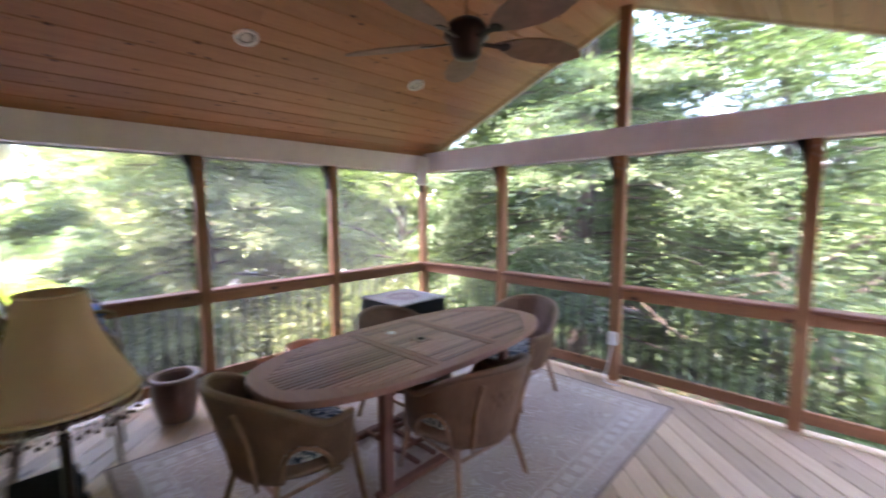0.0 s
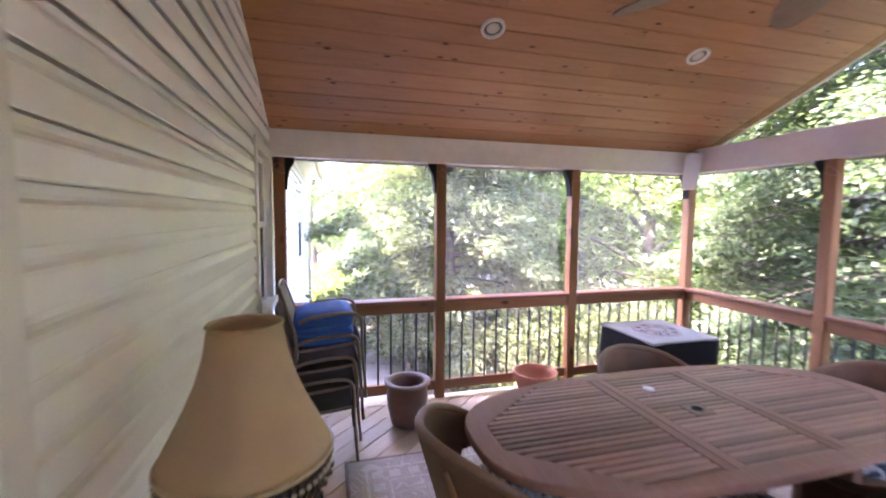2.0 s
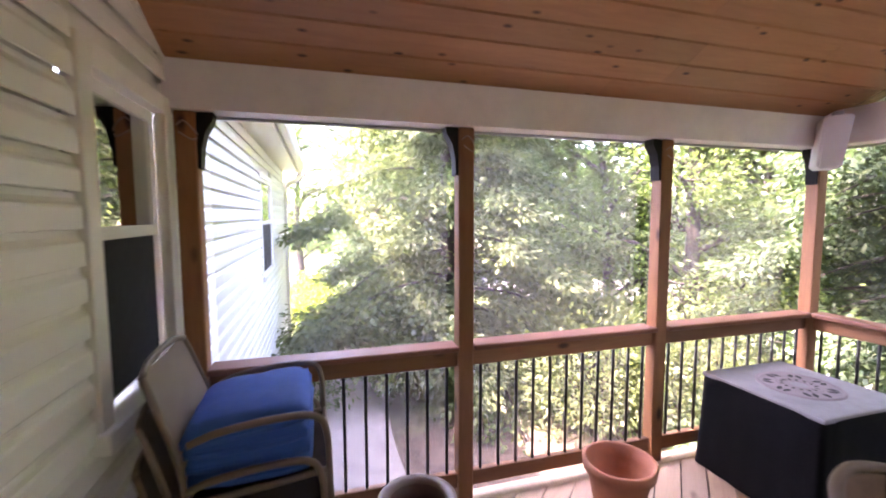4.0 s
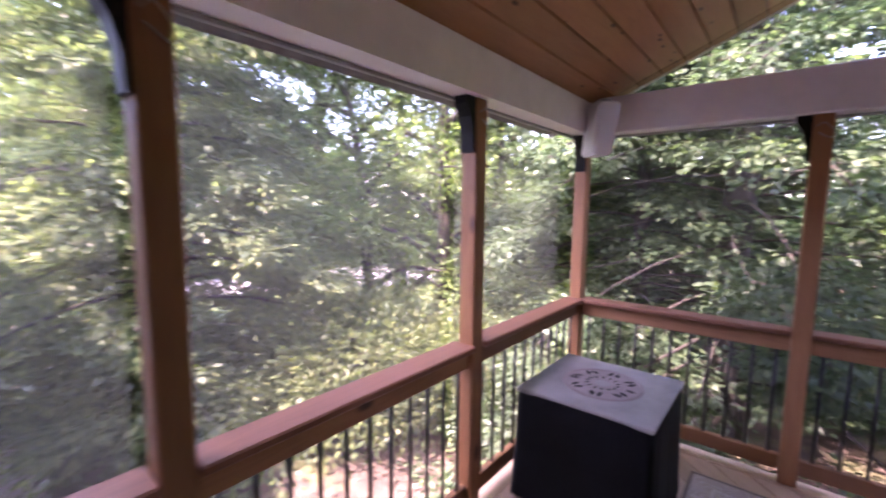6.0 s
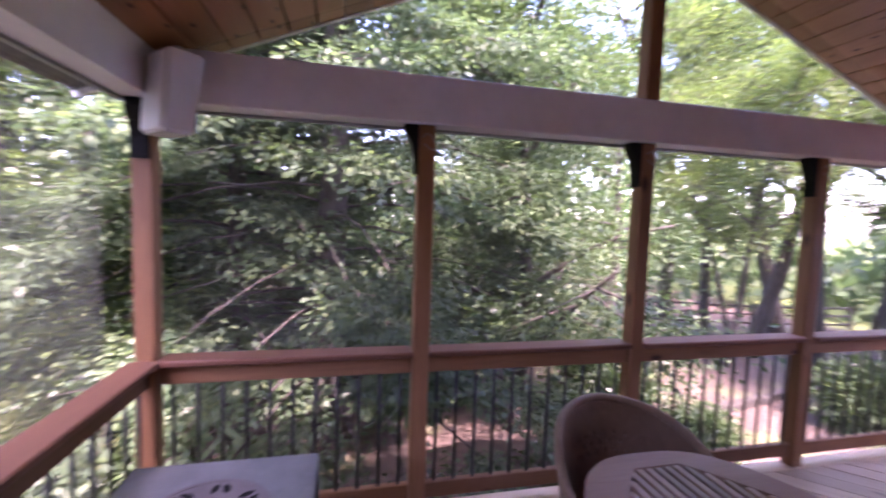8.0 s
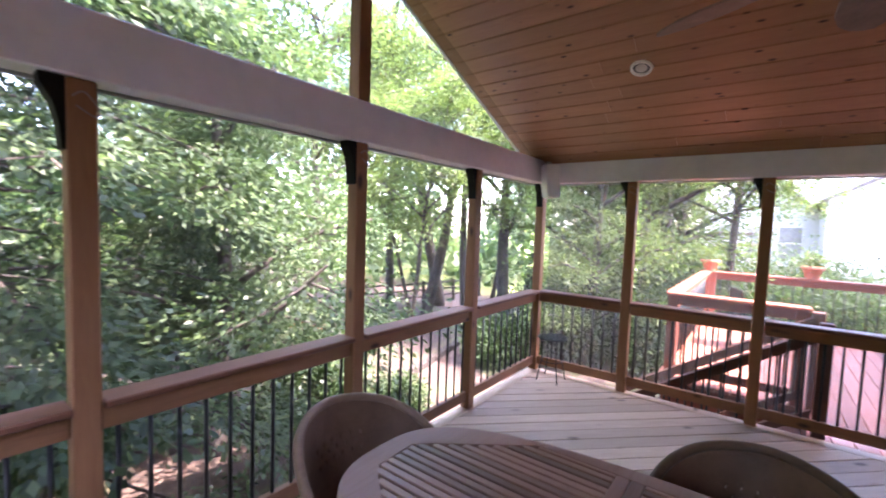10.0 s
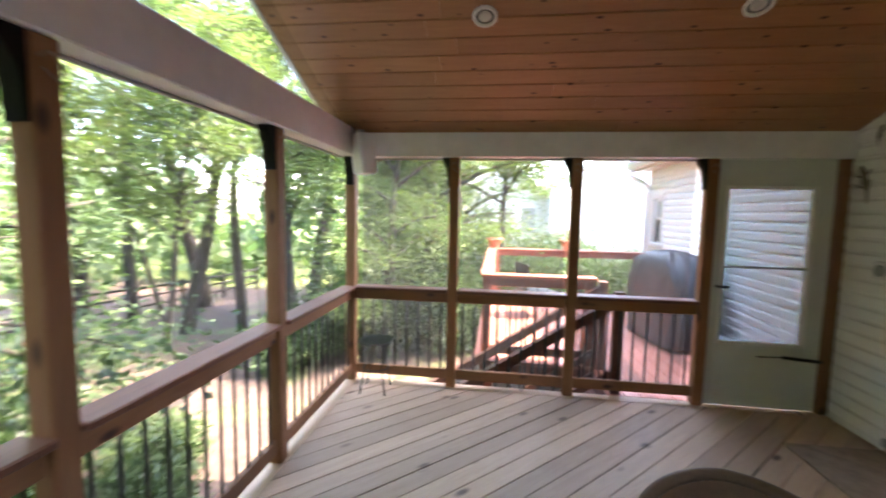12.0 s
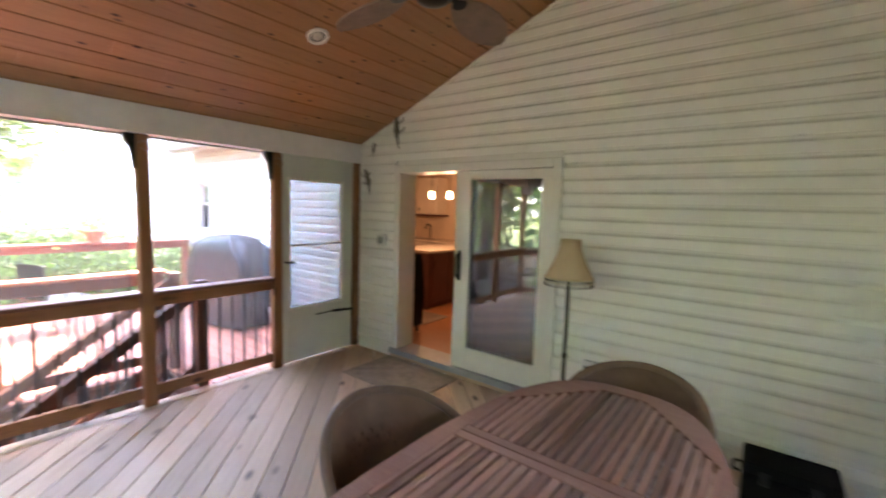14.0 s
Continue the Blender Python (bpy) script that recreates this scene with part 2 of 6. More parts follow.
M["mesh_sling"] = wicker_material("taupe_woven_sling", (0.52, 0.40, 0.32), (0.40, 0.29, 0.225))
# Brown seat sling, its colour darkened for the shade between the stacked chairs.
M["mesh_seat_shaded"] = wicker_material("shaded_brown_sling", (0.085, 0.052, 0.036), (0.05, 0.03, 0.022), 0.9, 0.1)
M["white_plastic"] = plain("white_plastic", (0.74, 0.72, 0.71), 0.45, vary=0.04, bump=0.08)
M["grey_plastic"] = plain("grey_plastic", (0.3, 0.3, 0.3), 0.4)
M["lamp_trim"] = plain("white_lamp_trim", (0.8, 0.79, 0.76), 0.35, vary=0.03)
# Baffle colour holds the shade of a recess that isn't cut into the ceiling.
M["lamp_baffle"] = plain("shaded_lamp_baffle", (0.10, 0.10, 0.10), 0.6, vary=0.1, bump=0.1)
M["lamp_lens"] = plain("frosted_lens", (0.62, 0.60, 0.56), 0.25, vary=0.05)
M["fan_body"] = plain("oil_rubbed_bronze", (0.022, 0.015, 0.012), 0.35, 0.7)
M["fan_blade"] = plain("woven_palm_blade", (0.21, 0.135, 0.09), 0.6, vary=0.2, bump=0.5, scale=12)
M["grill_cover"] = plain("grey_grill_cover", (0.032, 0.033, 0.036), 0.5, vary=0.2, bump=0.5, scale=3)
M["asphalt"] = plain("pale_road", (0.20, 0.19, 0.18), 0.9, vary=0.15, bump=0.4, scale=3)
M["paving"] = plain("concrete_walk", (0.36, 0.34, 0.31), 0.85, vary=0.15, bump=0.4, scale=4, grime=0.2)
M["path"] = plain("dusty_garden_path", (0.25, 0.205, 0.18), 0.9, vary=0.18, bump=0.4, scale=4, grime=0.25)
M["roof"] = plain("grey_shingle", (0.16, 0.15, 0.145), 0.9, vary=0.25, bump=0.6, scale=12)
M["bark"] = plain("grey_brown_bark", (0.036, 0.028, 0.023), 0.95, vary=0.45, bump=1.0, scale=5)
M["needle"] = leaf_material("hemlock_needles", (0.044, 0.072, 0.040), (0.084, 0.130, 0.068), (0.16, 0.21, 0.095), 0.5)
# The needles again, brightened so the backlight is in the colour.
M["needle_sunlit"] = leaf_material("sunlit_hemlock_needles", (0.06, 0.085, 0.042), (0.115, 0.15, 0.065), (0.22, 0.24, 0.09), 0.54)
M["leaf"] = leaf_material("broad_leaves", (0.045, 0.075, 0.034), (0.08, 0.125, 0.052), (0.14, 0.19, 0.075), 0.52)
# Light green leaves, with sun through the foliage also put into the colour.
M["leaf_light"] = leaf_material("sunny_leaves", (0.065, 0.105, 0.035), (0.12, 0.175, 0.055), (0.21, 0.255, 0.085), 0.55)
M["shrub"] = leaf_material("shrub_leaves", (0.036, 0.062, 0.028), (0.066, 0.108, 0.044), (0.125, 0.175, 0.07), 0.45)
# Yellow-green shrub leaves, brightened in colour to look sunlit.
M["lime"] = leaf_material("lime_leaves", (0.13, 0.18, 0.035), (0.24, 0.30, 0.06), (0.36, 0.41, 0.10), 0.55)
M["red_bloom"] = leaf_material("red_blossom", (0.42, 0.06, 0.03), (0.55, 0.10, 0.05), (0.7, 0.22, 0.12), 0.4)


def ground_material():
    k = Nodes("yard_ground")
    v = k.coords(shift=False)
    fine = k.noise(v, 7, 8, 0.75)
    mid = k.noise(v, 0.55, 5, 0.65)
    litter = k.ramp(fine, [(0.3, (0.035, 0.025, 0.02)), (0.52, (0.085, 0.058, 0.046)), (0.75, (0.17, 0.122, 0.10))])
    grass = k.ramp(fine, [(0.3, (0.06, 0.08, 0.025)), (0.7, (0.15, 0.185, 0.06))])
    tc, sep = k.n("TexCoord"), k.n("SeparateXYZ")
    k.link(tc.outputs["Object"], sep.inputs[0])
    # lawns west and east of the wooded strip
    far = k.n("MapRange")
    shift = k.n("Math")
    shift.operation = "ADD"
    shift.inputs[1].default_value = -3.75
    ab = k.n("Math")
    ab.operation = "ABSOLUTE"
    k.link(sep.outputs[0], shift.inputs[0])
    k.link(shift.outputs[0], ab.inputs[0])
    wob = k.n("Math")
    wob.operation = "MULTIPLY_ADD"
    wob.inputs[1].default_value = 5.0
    k.link(mid, wob.inputs[0])
    k.link(ab.outputs[0], wob.inputs[2])
    k.link(wob.outputs[0], far.inputs["Value"])
    far.inputs["From Min"].default_value, far.inputs["From Max"].default_value = 14.2, 17.0
    patch = k.ramp(mid, [(0.52, (0, 0, 0)), (0.62, (0.6, 0.6, 0.6))])
    col = k.mix(patch, litter, grass)
    col = k.mix(far.outputs[0], col, grass)
    k.bump(fine, 0.8, 0.03)
    return k.done(col, 0.95, 0, 0.2)


def rug_material():
    k = Nodes("scroll_rug")
    v = k.coords(shift=False)
    nz = k.n("TexNoise", Scale=3.4, Detail=2.0)
    k.link(v, nz.inputs["Vector"])
    ad = k.n("VectorMath")
    ad.operation = "MULTIPLY_ADD"
    ad.inputs[1].default_value = (0.5, 0.5, 0)
    k.link(nz.outputs["Color"], ad.inputs[0])
    k.link(v, ad.inputs[2])
    vo = k.n("TexVoronoi", Scale=6.5)
    vo.feature = "F1"
    k.link(ad.outputs[0], vo.inputs["Vector"])
    sn = k.n("Math")
    sn.operation = "SINE"
    mu = k.n("Math")
    mu.operation = "MULTIPLY"
    mu.inputs[1].default_value = 40
    k.link(vo.outputs["Distance"], mu.inputs[0])
    k.link(mu.outputs[0], sn.inputs[0])
    line = k.ramp(sn.outputs[0], [(0.52, (0, 0, 0)), (0.72, (1, 1, 1))])
    fine = k.noise(v, 90, 4, 0.7)
    base = k.ramp(k.noise(v, 1.6, 4), [(0.3, (0.36, 0.275, 0.225)), (0.7, (0.45, 0.355, 0.295))])
    pale = (0.72, 0.65, 0.57)
    sc = k.n("Math")
    sc.operation = "MULTIPLY"
    sc.inputs[1].default_value = 0.3
    k.link(line, sc.inputs[0])
    col = k.mix(sc.outputs[0], base, pale)
    k.bump(fine, 0.6, 0.006)
    return k.done(col, 0.95, 0, 0.1)


M["ground"] = ground_material()
M["rug"] = rug_material()
M["rug_band"] = plain("rug_border_yarn", (0.50, 0.42, 0.355), 0.95, vary=0.1, bump=0.5, scale=30)
M["rug_edge"] = plain("rug_binding", (0.22, 0.165, 0.13), 0.95, bump=0.5, scale=30)
M["mat"] = plain("coir_door_mat", (0.31, 0.235, 0.165), 0.95, vary=0.2, bump=0.8, scale=12, grime=0.2)


# ---------------- mesh helpers ----------------
def mesh_of(name, bm, material=None, smooth=False):
    me = bpy.data.meshes.new(name)
    bm.normal_update()
    bm.to_mesh(me)
    bm.free()
    if smooth:
        for p in me.polygons:
            p.use_smooth = True
    for mm in material if isinstance(material, (list, tuple)) else [material]:
        if mm:
            me.materials.append(mm)
    return me


def part(name, bm, material, parent=None, label="", smooth=False, m=None):
    """Links a bmesh (or a mesh) as ONE object under a thing."""
    me = bm if isinstance(bm, bpy.types.Mesh) else mesh_of(name, bm, material, smooth)
    ob = new(name, me)
    if m is not None:
        ob.matrix_basis = m
    if parent:
        ob.parent = parent
    if label:
        ob["label"] = label
    return ob


def thing(name, label, category, m=None, group="", kind=""):
    ob = new(name)
    if m is not None:
        ob.matrix_basis = m
    return tagged(ob, label, category, group, kind)


def box_bm(x0, x1, y0, y1, z0, z1, bevel=0.0, bm=None, seg=1):
    """An upright box, with chamfered edges where bevel is given."""
    out = bm or bmesh.new()
    r = bmesh.ops.create_cube(out, size=1, matrix=Matrix.LocRotScale(((x0 + x1) / 2, (y0 + y1) / 2, (z0 + z1) / 2), None, (abs(x1 - x0), abs(y1 - y0), abs(z1 - z0))))
    if bevel:
        es = list({e for v in r["verts"] for e in v.link_edges})
        bmesh.ops.bevel(out, geom=es, offset=bevel, segments=seg, affect="EDGES", profile=0.6)
    return out


def tube_bm(points, radius, sides=8, bm=None, closed=False):
    """A round bar along points; radius may be a list."""
    out = bm or bmesh.new()
    pts = [Vector(p) for p in points]
    n = len(pts)
    rings = []
    up = Vector((0.03, 0.05, 1)).normalized()
    for i, p in enumerate(pts):
        a, b = pts[(i - 1) % n if closed else max(i - 1, 0)], pts[(i + 1) % n if closed else min(i + 1, n - 1)]
        t = (b - a).normalized()
        u = t.cross(up)
        if u.length < 0.05:
            u = t.cross(Vector((1, 0, 0)))
        u.normalize()
        w = t.cross(u)
        r = radius[i] if isinstance(radius, (list, tuple)) else radius
        rings.append([out.verts.new(p + (u * math.cos(2 * math.pi * j / sides) + w * math.sin(2 * math.pi * j / sides)) * r) for j in range(sides)])
    for i in range(n if closed else n - 1):
        a, b = rings[i], rings[(i + 1) % n]
        for j in range(sides):
            out.faces.new((a[j], a[(j + 1) % sides], b[(j + 1) % sides], b[j]))
    if not closed:
        out.faces.new(rings[0][::-1])
        out.faces.new(rings[-1])
    return out


def lathe_bm(profile, sides=32, bm=None, cap=True):
    """Turns (radius, height) pairs about z."""
    out = bm or bmesh.new()
    rings = [[out.verts.new((r * math.cos(2 * math.pi * j / sides), r * math.sin(2 * math.pi * j / sides), z)) for j in range(sides)] for r, z in profile]
    for a, b in zip(rings, rings[1:]):
        for j in range(sides):
            out.faces.new((a[j], a[(j + 1) % sides], b[(j + 1) % sides], b[j]))
    if cap:
        out.faces.new(rings[0][::-1])
        out.faces.new(rings[-1])
    return out


def prism_bm(outline, axis, a, b, bm=None):
    """Pushes a closed 2D outline along an axis from a to b."""
    out = bm or bmesh.new()

    def at(p, d):
        return {"x": (d, p[0], p[1]), "y": (p[0], d, p[1]), "z": (p[0], p[1], d)}[axis]

    A = [out.verts.new(at(p, a)) for p in outline]
    B = [out.verts.new(at(p, b)) for p in outline]
    n = len(outline)
    out.faces.new(A)
    out.faces.new(B[::-1])
    for i in range(n):
        out.faces.new((A[i], B[i], B[(i + 1) % n], A[(i + 1) % n]))
    bmesh.ops.recalc_face_normals(out, faces=out.faces[:])
    return out


def bend(points, steps=6):
    """A smooth line through points (Catmull-Rom)."""
    P = [Vector(p) for p in points]
    P = [P[0] * 2 - P[1]] + P + [P[-1] * 2 - P[-2]]
    out = []
    for i in range(1, len(P) - 2):
        for s in range(steps):
            t = s / steps
            out.append(0.5 * (2 * P[i] + (P[i + 1] - P[i - 1]) * t + (2 * P[i - 1] - 5 * P[i] + 4 * P[i + 1] - P[i + 2]) * t * t + (3 * P[i] - P[i - 1] - 3 * P[i + 1] + P[i + 2]) * t ** 3))
    out.append(P[-2])
    return out


# ---------------- the large structure ----------------
XW, XE, YN, YH = -5.03, 0.24, 4.49, 0.39  # post lines and the house wall
BEAM_LO, BEAM_HI, RAIL = 2.095, 2.335, 0.914
RIDGE_X, RIDGE_Z, PITCH = -2.40, 3.395, 0.424
PW = 0.087  # post width


def roof_z(x):
    return RIDGE_Z - PITCH * abs(x - RIDGE_X)


def ground_z(x, y):
    z = -1.15 - 0.075 * max(0.0, min(y, 14) - 1.0)
    if x > 1:
        z -= 0.03 * min(x - 1, 12) * (1 if y > 2 else 0.5)
    return z + 0.06 * noise.noise(Vector((x * 0.35, y * 0.35, 0)))


# floor: framing slab below, diagonal boards above
floor = tagged(new("floor"), "weathered wooden porch deck of diagonal boards", "floor", kind="structure")
# Slab is coloured black so the gaps between boards read as deep shade.
part("floor_frame", box_bm(XW - 0.05, XE + 0.05, YH, YN + 0.06, -0.30, -0.075), M["cover"], floor)


def clip_board(d0, d1):
    """The part of a diagonal strip that lies on the porch floor, as a polygon (x, y)."""
    x0, x1, y0, y1 = XW + 0.06, XE - 0.06, YH + 0.004, YN - 0.055
    poly = [(x0, y0), (x1, y0), (x1, y1), (x0, y1)]
    for sgn, lim in ((1, d0), (-1, -d1)):
        out = []
        for i, p in enumerate(poly):
            q = poly[(i + 1) % len(poly)]
            fp, fq = sgn * (p[0] + p[1]) / math.sqrt(2) - lim, sgn * (q[0] + q[1]) / math.sqrt(2) - lim
            if fp >= 0:
                out.append(p)
            if fp * fq < 0:
                s = fp / (fp - fq)
                out.append((p[0] + s * (q[0] - p[0]), p[1] + s * (q[1] - p[1])))
        poly = out
        if len(poly) < 3:
            return None
    return poly


turn45 = Matrix.Rotation(radians(-45), 4, "Z")
turn45_inv = turn45.inverted()
d = (XW + YH) / math.sqrt(2) - 0.02
while d < (XE + YN) / math.sqrt(2):
    poly = clip_board(d, d + 0.1335)
    if poly:
        lift = random.uniform(0, 0.003)
        loc = [turn45_inv @ Vector((px, py, 0)) for px, py in poly]
        ob = part("deck_board", prism_bm([(v.x, v.y) for v in loc], "z", -0.03, lift), M["deck"], floor)
        ob.matrix_basis = turn45
    d += 0.1415

# pale sill strips along the screen walls, outside the boards
for nm, bx in (("north", (XW - 0.05, XE + 0.05, YN - 0.055, YN + 0.06)), ("west", (XW - 0.05, XW + 0.06, YH, YN - 0.057)), ("east", (XE - 0.06, XE + 0.05, YH, YN - 0.057))):
    part("edge_board", box_bm(*bx, -0.03, 0.004, 0.003), M["deck"], floor, "pale weathered edge board")

# ceiling: knotty planks along the ridge, one mesh
bm = bmesh.new()
slope_len = math.hypot(1, PITCH)
for side in (-1, 1):
    run = 0.004
    while run < 2.66:
        w = 0.131
        xa, xb = RIDGE_X + side * run, RIDGE_X + side * min(run + w, 2.72)
        y = YH + 0.003
        cut = random.uniform(1.2, 3.4)
        for ya, yb in ((y, y + cut), (y + cut + 0.002, 4.624)):
            prof = [(0.0, 0.009), (0.035, 0.0), (0.965, 0.0), (1.0, 0.009), (1.0, 0.02), (0.0, 0.02)]
            outline = []
            for s, h in prof:
                x = xa + (xb - xa) * s
                outline.append((x, roof_z(x) + h))
            prism_bm(outline, "y", ya, yb, bm)
        run += w + 0.004
ceiling = tagged(new("ceiling", mesh_of("ceiling", bm, M["ceiling"])), "knotty pine tongue-and-groove vaulted ceiling", "ceiling", kind="structure")

# roof shell above the ceiling, with rake boards at the gable
roof = tagged(new("roof"), "grey shingled porch roof with painted rake boards", "roof", kind="structure")
for side in (-1, 1):
    xe = RIDGE_X + side * 2.98
    o = [(RIDGE_X, RIDGE_Z + 0.024), (RIDGE_X, RIDGE_Z + 0.18), (xe, roof_z(xe) + 0.18), (xe, roof_z(xe) + 0.024)]
    part("roof_slab", prism_bm(o, "y", YH - 0.3, 4.625), M["roof"], roof)
    o = [(RIDGE_X + side * 0.001, RIDGE_Z - 0.006), (RIDGE_X + side * 0.001, RIDGE_Z + 0.16), (xe, roof_z(xe) + 0.16), (xe, roof_z(xe) - 0.006)]
    part("rake_board", prism_bm(o, "y", 4.627, 4.65), M["trim"], roof)
part("ridge_batten", box_bm(RIDGE_X - 0.03, RIDGE_X + 0.03, YH + 0.01, 4.59, RIDGE_Z - 0.03, RIDGE_Z - 0.006, 0.004), M["ceiling"], roof)

# beams
beam_n = tagged(new("beam_north", mesh_of("beam_north", box_bm(XW - 0.07, XE + 0.07, 4.43, 4.57, BEAM_LO, BEAM_HI, 0.006), M["beam"])), "white-wrapped tie beam across the gable", "beam", kind="structure")
for nm, x in (("west", XW), ("east", XE)):
    s = -1 if x < RIDGE_X else 1
    xi = x - s * 0.07
    o = [(xi, BEAM_LO), (xi, roof_z(xi) - 0.004), (x + s * 0.07, roof_z(x + s * 0.07) - 0.004), (x + s * 0.07, BEAM_LO)]
    tagged(new("beam_" + nm, mesh_of("beam_" + nm, prism_bm(o, "y", YH + 0.004, 4.427), M["beam"])), "white-wrapped eave beam", "beam", kind="structure")

spline = tagged(new("screen_spline"), "thin dark batten that clamps the screening under the beams", "trim", kind="structure")
for bx in ((XW - 0.072, XW - 0.05, YH + 0.01, 4.42), (XE + 0.05, XE + 0.072, 1.46, 4.42)):
    part("batten", box_bm(*bx, BEAM_LO - 0.016, BEAM_LO - 0.002, 0.002), M["grey_plastic"], spline)
part("batten", box_bm(XW + 0.08, XE - 0.08, 4.55, 4.572, BEAM_LO - 0.016, BEAM_LO - 0.002, 0.002), M["grey_plastic"], spline)

# posts
post_bm = box_bm(-PW / 2, PW / 2, -PW / 2, PW / 2, 0.006, BEAM_LO - 0.003, 0.006)
post_mesh = mesh_of("post", post_bm, M["post"])
brk = [(0.0, 0.0), (0.0, -0.25), (0.012, -0.25), (0.018, -0.16), (0.034, -0.09), (0.066, -0.035), (0.07, 0.0)]
bracket_n = mesh_of("bracket", prism_bm(brk, "x", -0.036, 0.036), M["bracket"])
tie_mesh = mesh_of("wire_tie", tube_bm(bend([(-0.03, -0.054, -0.07), (0.0, -0.06, -0.05), (0.035, -0.056, -0.085), (0.05, -0.03, -0.11), (0.03, -0.055, -0.13), (-0.02, -0.057, -0.10)], 3), 0.0035, 5), M["glazed_rim"])
# place, the way the post faces out, the side on which its bracket sits
POSTS = [(XW, 0.467, 90, 0), (XW, 1.79, 90, 180), (XW, 3.115, 90, 180), (XW, YN, 90, 180), (-3.735, YN, 0, 90), (-2.425, YN, 0, 90), (-1.11, YN, 0, 90), (XE, YN, -90, 90), (XE, 3.535, -90, 0), (XE, 2.485, -90, 0), (XE, 1.41, -90, 0), (XE, 0.44, -90, 0)]
for px, py, ang, side in POSTS:
    p = tagged(new("post"), "stained pine porch post with a dark bracket under the beam", "post", "porch posts", "structure")
    p.matrix_basis = pose(px, py, 0)
    part("shaft", post_mesh, None, p)
    if (px, py) != (XE, 0.44):
        turn = pose(0, 0, BEAM_LO - 0.004, 0, 0, side) @ Matrix.Translation((0, PW / 2 + 0.001, 0))
        part("bracket", bracket_n, None, p, "dark curved metal bracket", m=turn)
        part("wire_tie", tie_mesh, None, p, "twisted pale wire", m=pose(0, 0, BEAM_LO, 0, 0, ang))
king = tagged(new("king_post", mesh_of("king_post", box_bm(-2.425 - 0.047, -2.425 + 0.047, YN - 0.047, YN + 0.047, BEAM_HI + 0.002, roof_z(-2.425) - 0.012, 0.005), M["post"])), "stained king post between tie beam and ridge", "post", kind="structure")


# railings: one thing a bay
def railing(x0, y0, x1, y1, n):
    """Cap, top rail, bottom rail and round balusters between two posts."""
    along_x = abs(x1 - x0) > abs(y1 - y0)
    r = tagged(new("railing"), "stained pine railing with thin black metal balusters", "railing", "porch railings", "structure")
    r.matrix_basis = pose((x0 + x1) / 2, (y0 + y1) / 2, 0)
    h = (abs(x1 - x0) if along_x else abs(y1 - y0)) / 2 - PW / 2 - 0.002

    def bar(w0, w1, z0, z1, bev=0.005, length=h):
        return box_bm(-length, length, w0, w1, z0, z1, bev) if along_x else box_bm(w0, w1, -length, length, z0, z1, bev)

    part("rail_cap", bar(-0.068, 0.068, RAIL - 0.03, RAIL, 0.006), M["cap_x" if along_x else "cap_y"], r, "darker flat cap board")
    part("top_rail", bar(-0.02, 0.02, RAIL - 0.125, RAIL - 0.032), M["rail_x" if along_x else "rail_y"], r)
    part("bottom_rail", bar(-0.02, 0.02, 0.075, 0.165), M["rail_x" if along_x else "rail_y"], r)
    for i in range(n):
        u = -h + (i + 0.5) * 2 * h / n
        part("baluster", baluster_mesh, None, r, m=pose(u, 0, 0) if along_x else pose(0, u, 0))


baluster_mesh = mesh_of("baluster", tube_bm([(0, 0, 0.16), (0, 0, RAIL - 0.12)], 0.0095, 8), M["black"], True)
ys = [0.467, 1.79, 3.115, YN]
for a, b in zip(ys, ys[1:]):
    railing(XW, a, XW, b, 11)
xs = [XW, -3.735, -2.425, -1.11, XE]
for a, b in zip(xs, xs[1:]):
    railing(a, YN, b, YN, 11)
ys = [1.41, 2.485, 3.535, YN]
for a, b in zip(ys, ys[1:]):
    railing(XE, a, XE, b, 9 if b < 4 else 8)

# insect screens, one sheet a bay, just outside the posts
screens = tagged(new("insect_screens"), "fine grey insect screening between the posts", "screen", kind="structure")


def screen_sheet(pts, material="screen"):
    b = bmesh.new()
    b.faces.new([b.verts.new(p) for p in pts])
    ob = part("screen_sheet", b, M[material], screens)
    ob.visible_shadow = False


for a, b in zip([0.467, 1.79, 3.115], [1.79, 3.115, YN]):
    screen_sheet([(XW - 0.16, a + 0.05, 0.02), (XW - 0.16, b - 0.05, 0.02), (XW - 0.16, b - 0.05, BEAM_LO), (XW - 0.16, a + 0.05, BEAM_LO)], "screen_hazy")
for a, b in zip(xs, xs[1:]):
    screen_sheet([(a + 0.05, YN + 0.16, 0.02), (b - 0.05, YN + 0.16, 0.02), (b - 0.05, YN + 0.16, BEAM_LO), (a + 0.05, YN + 0.16, BEAM_LO)])
for a, b in zip(ys, ys[1:]):
    screen_sheet([(XE + 0.16, a + 0.05, 0.02), (XE + 0.16, b - 0.05, 0.02), (XE + 0.16, b - 0.05, BEAM_LO), (XE + 0.16, a + 0.05, BEAM_LO)], "screen_dim")
for s in (-1, 1):
    xa, xb = RIDGE_X + s * 0.05, RIDGE_X + s * 2.5
    screen_sheet([(xa, YN + 0.02, BEAM_HI + 0.002), (xb, YN + 0.02, BEAM_HI + 0.002), (xb, YN + 0.02, roof_z(xb) - 0.01), (xa, YN + 0.02, roof_z(xa) - 0.01)])

# house wall: sheathing with openings, lap siding courses in front
DOOR = (-2.18, -0.36, 0.10, 2.045)  # slider: x0, x1, z0, z1
WIN = (-4.98, -4.24, 0.97, 2.13)
FARWIN = (-9.0, -7.85, 0.92, 2.13)
EASTWIN = (3.92, 4.46, 1.12, 2.0)
OPENINGS = [DOOR, WIN, FARWIN, EASTWIN]
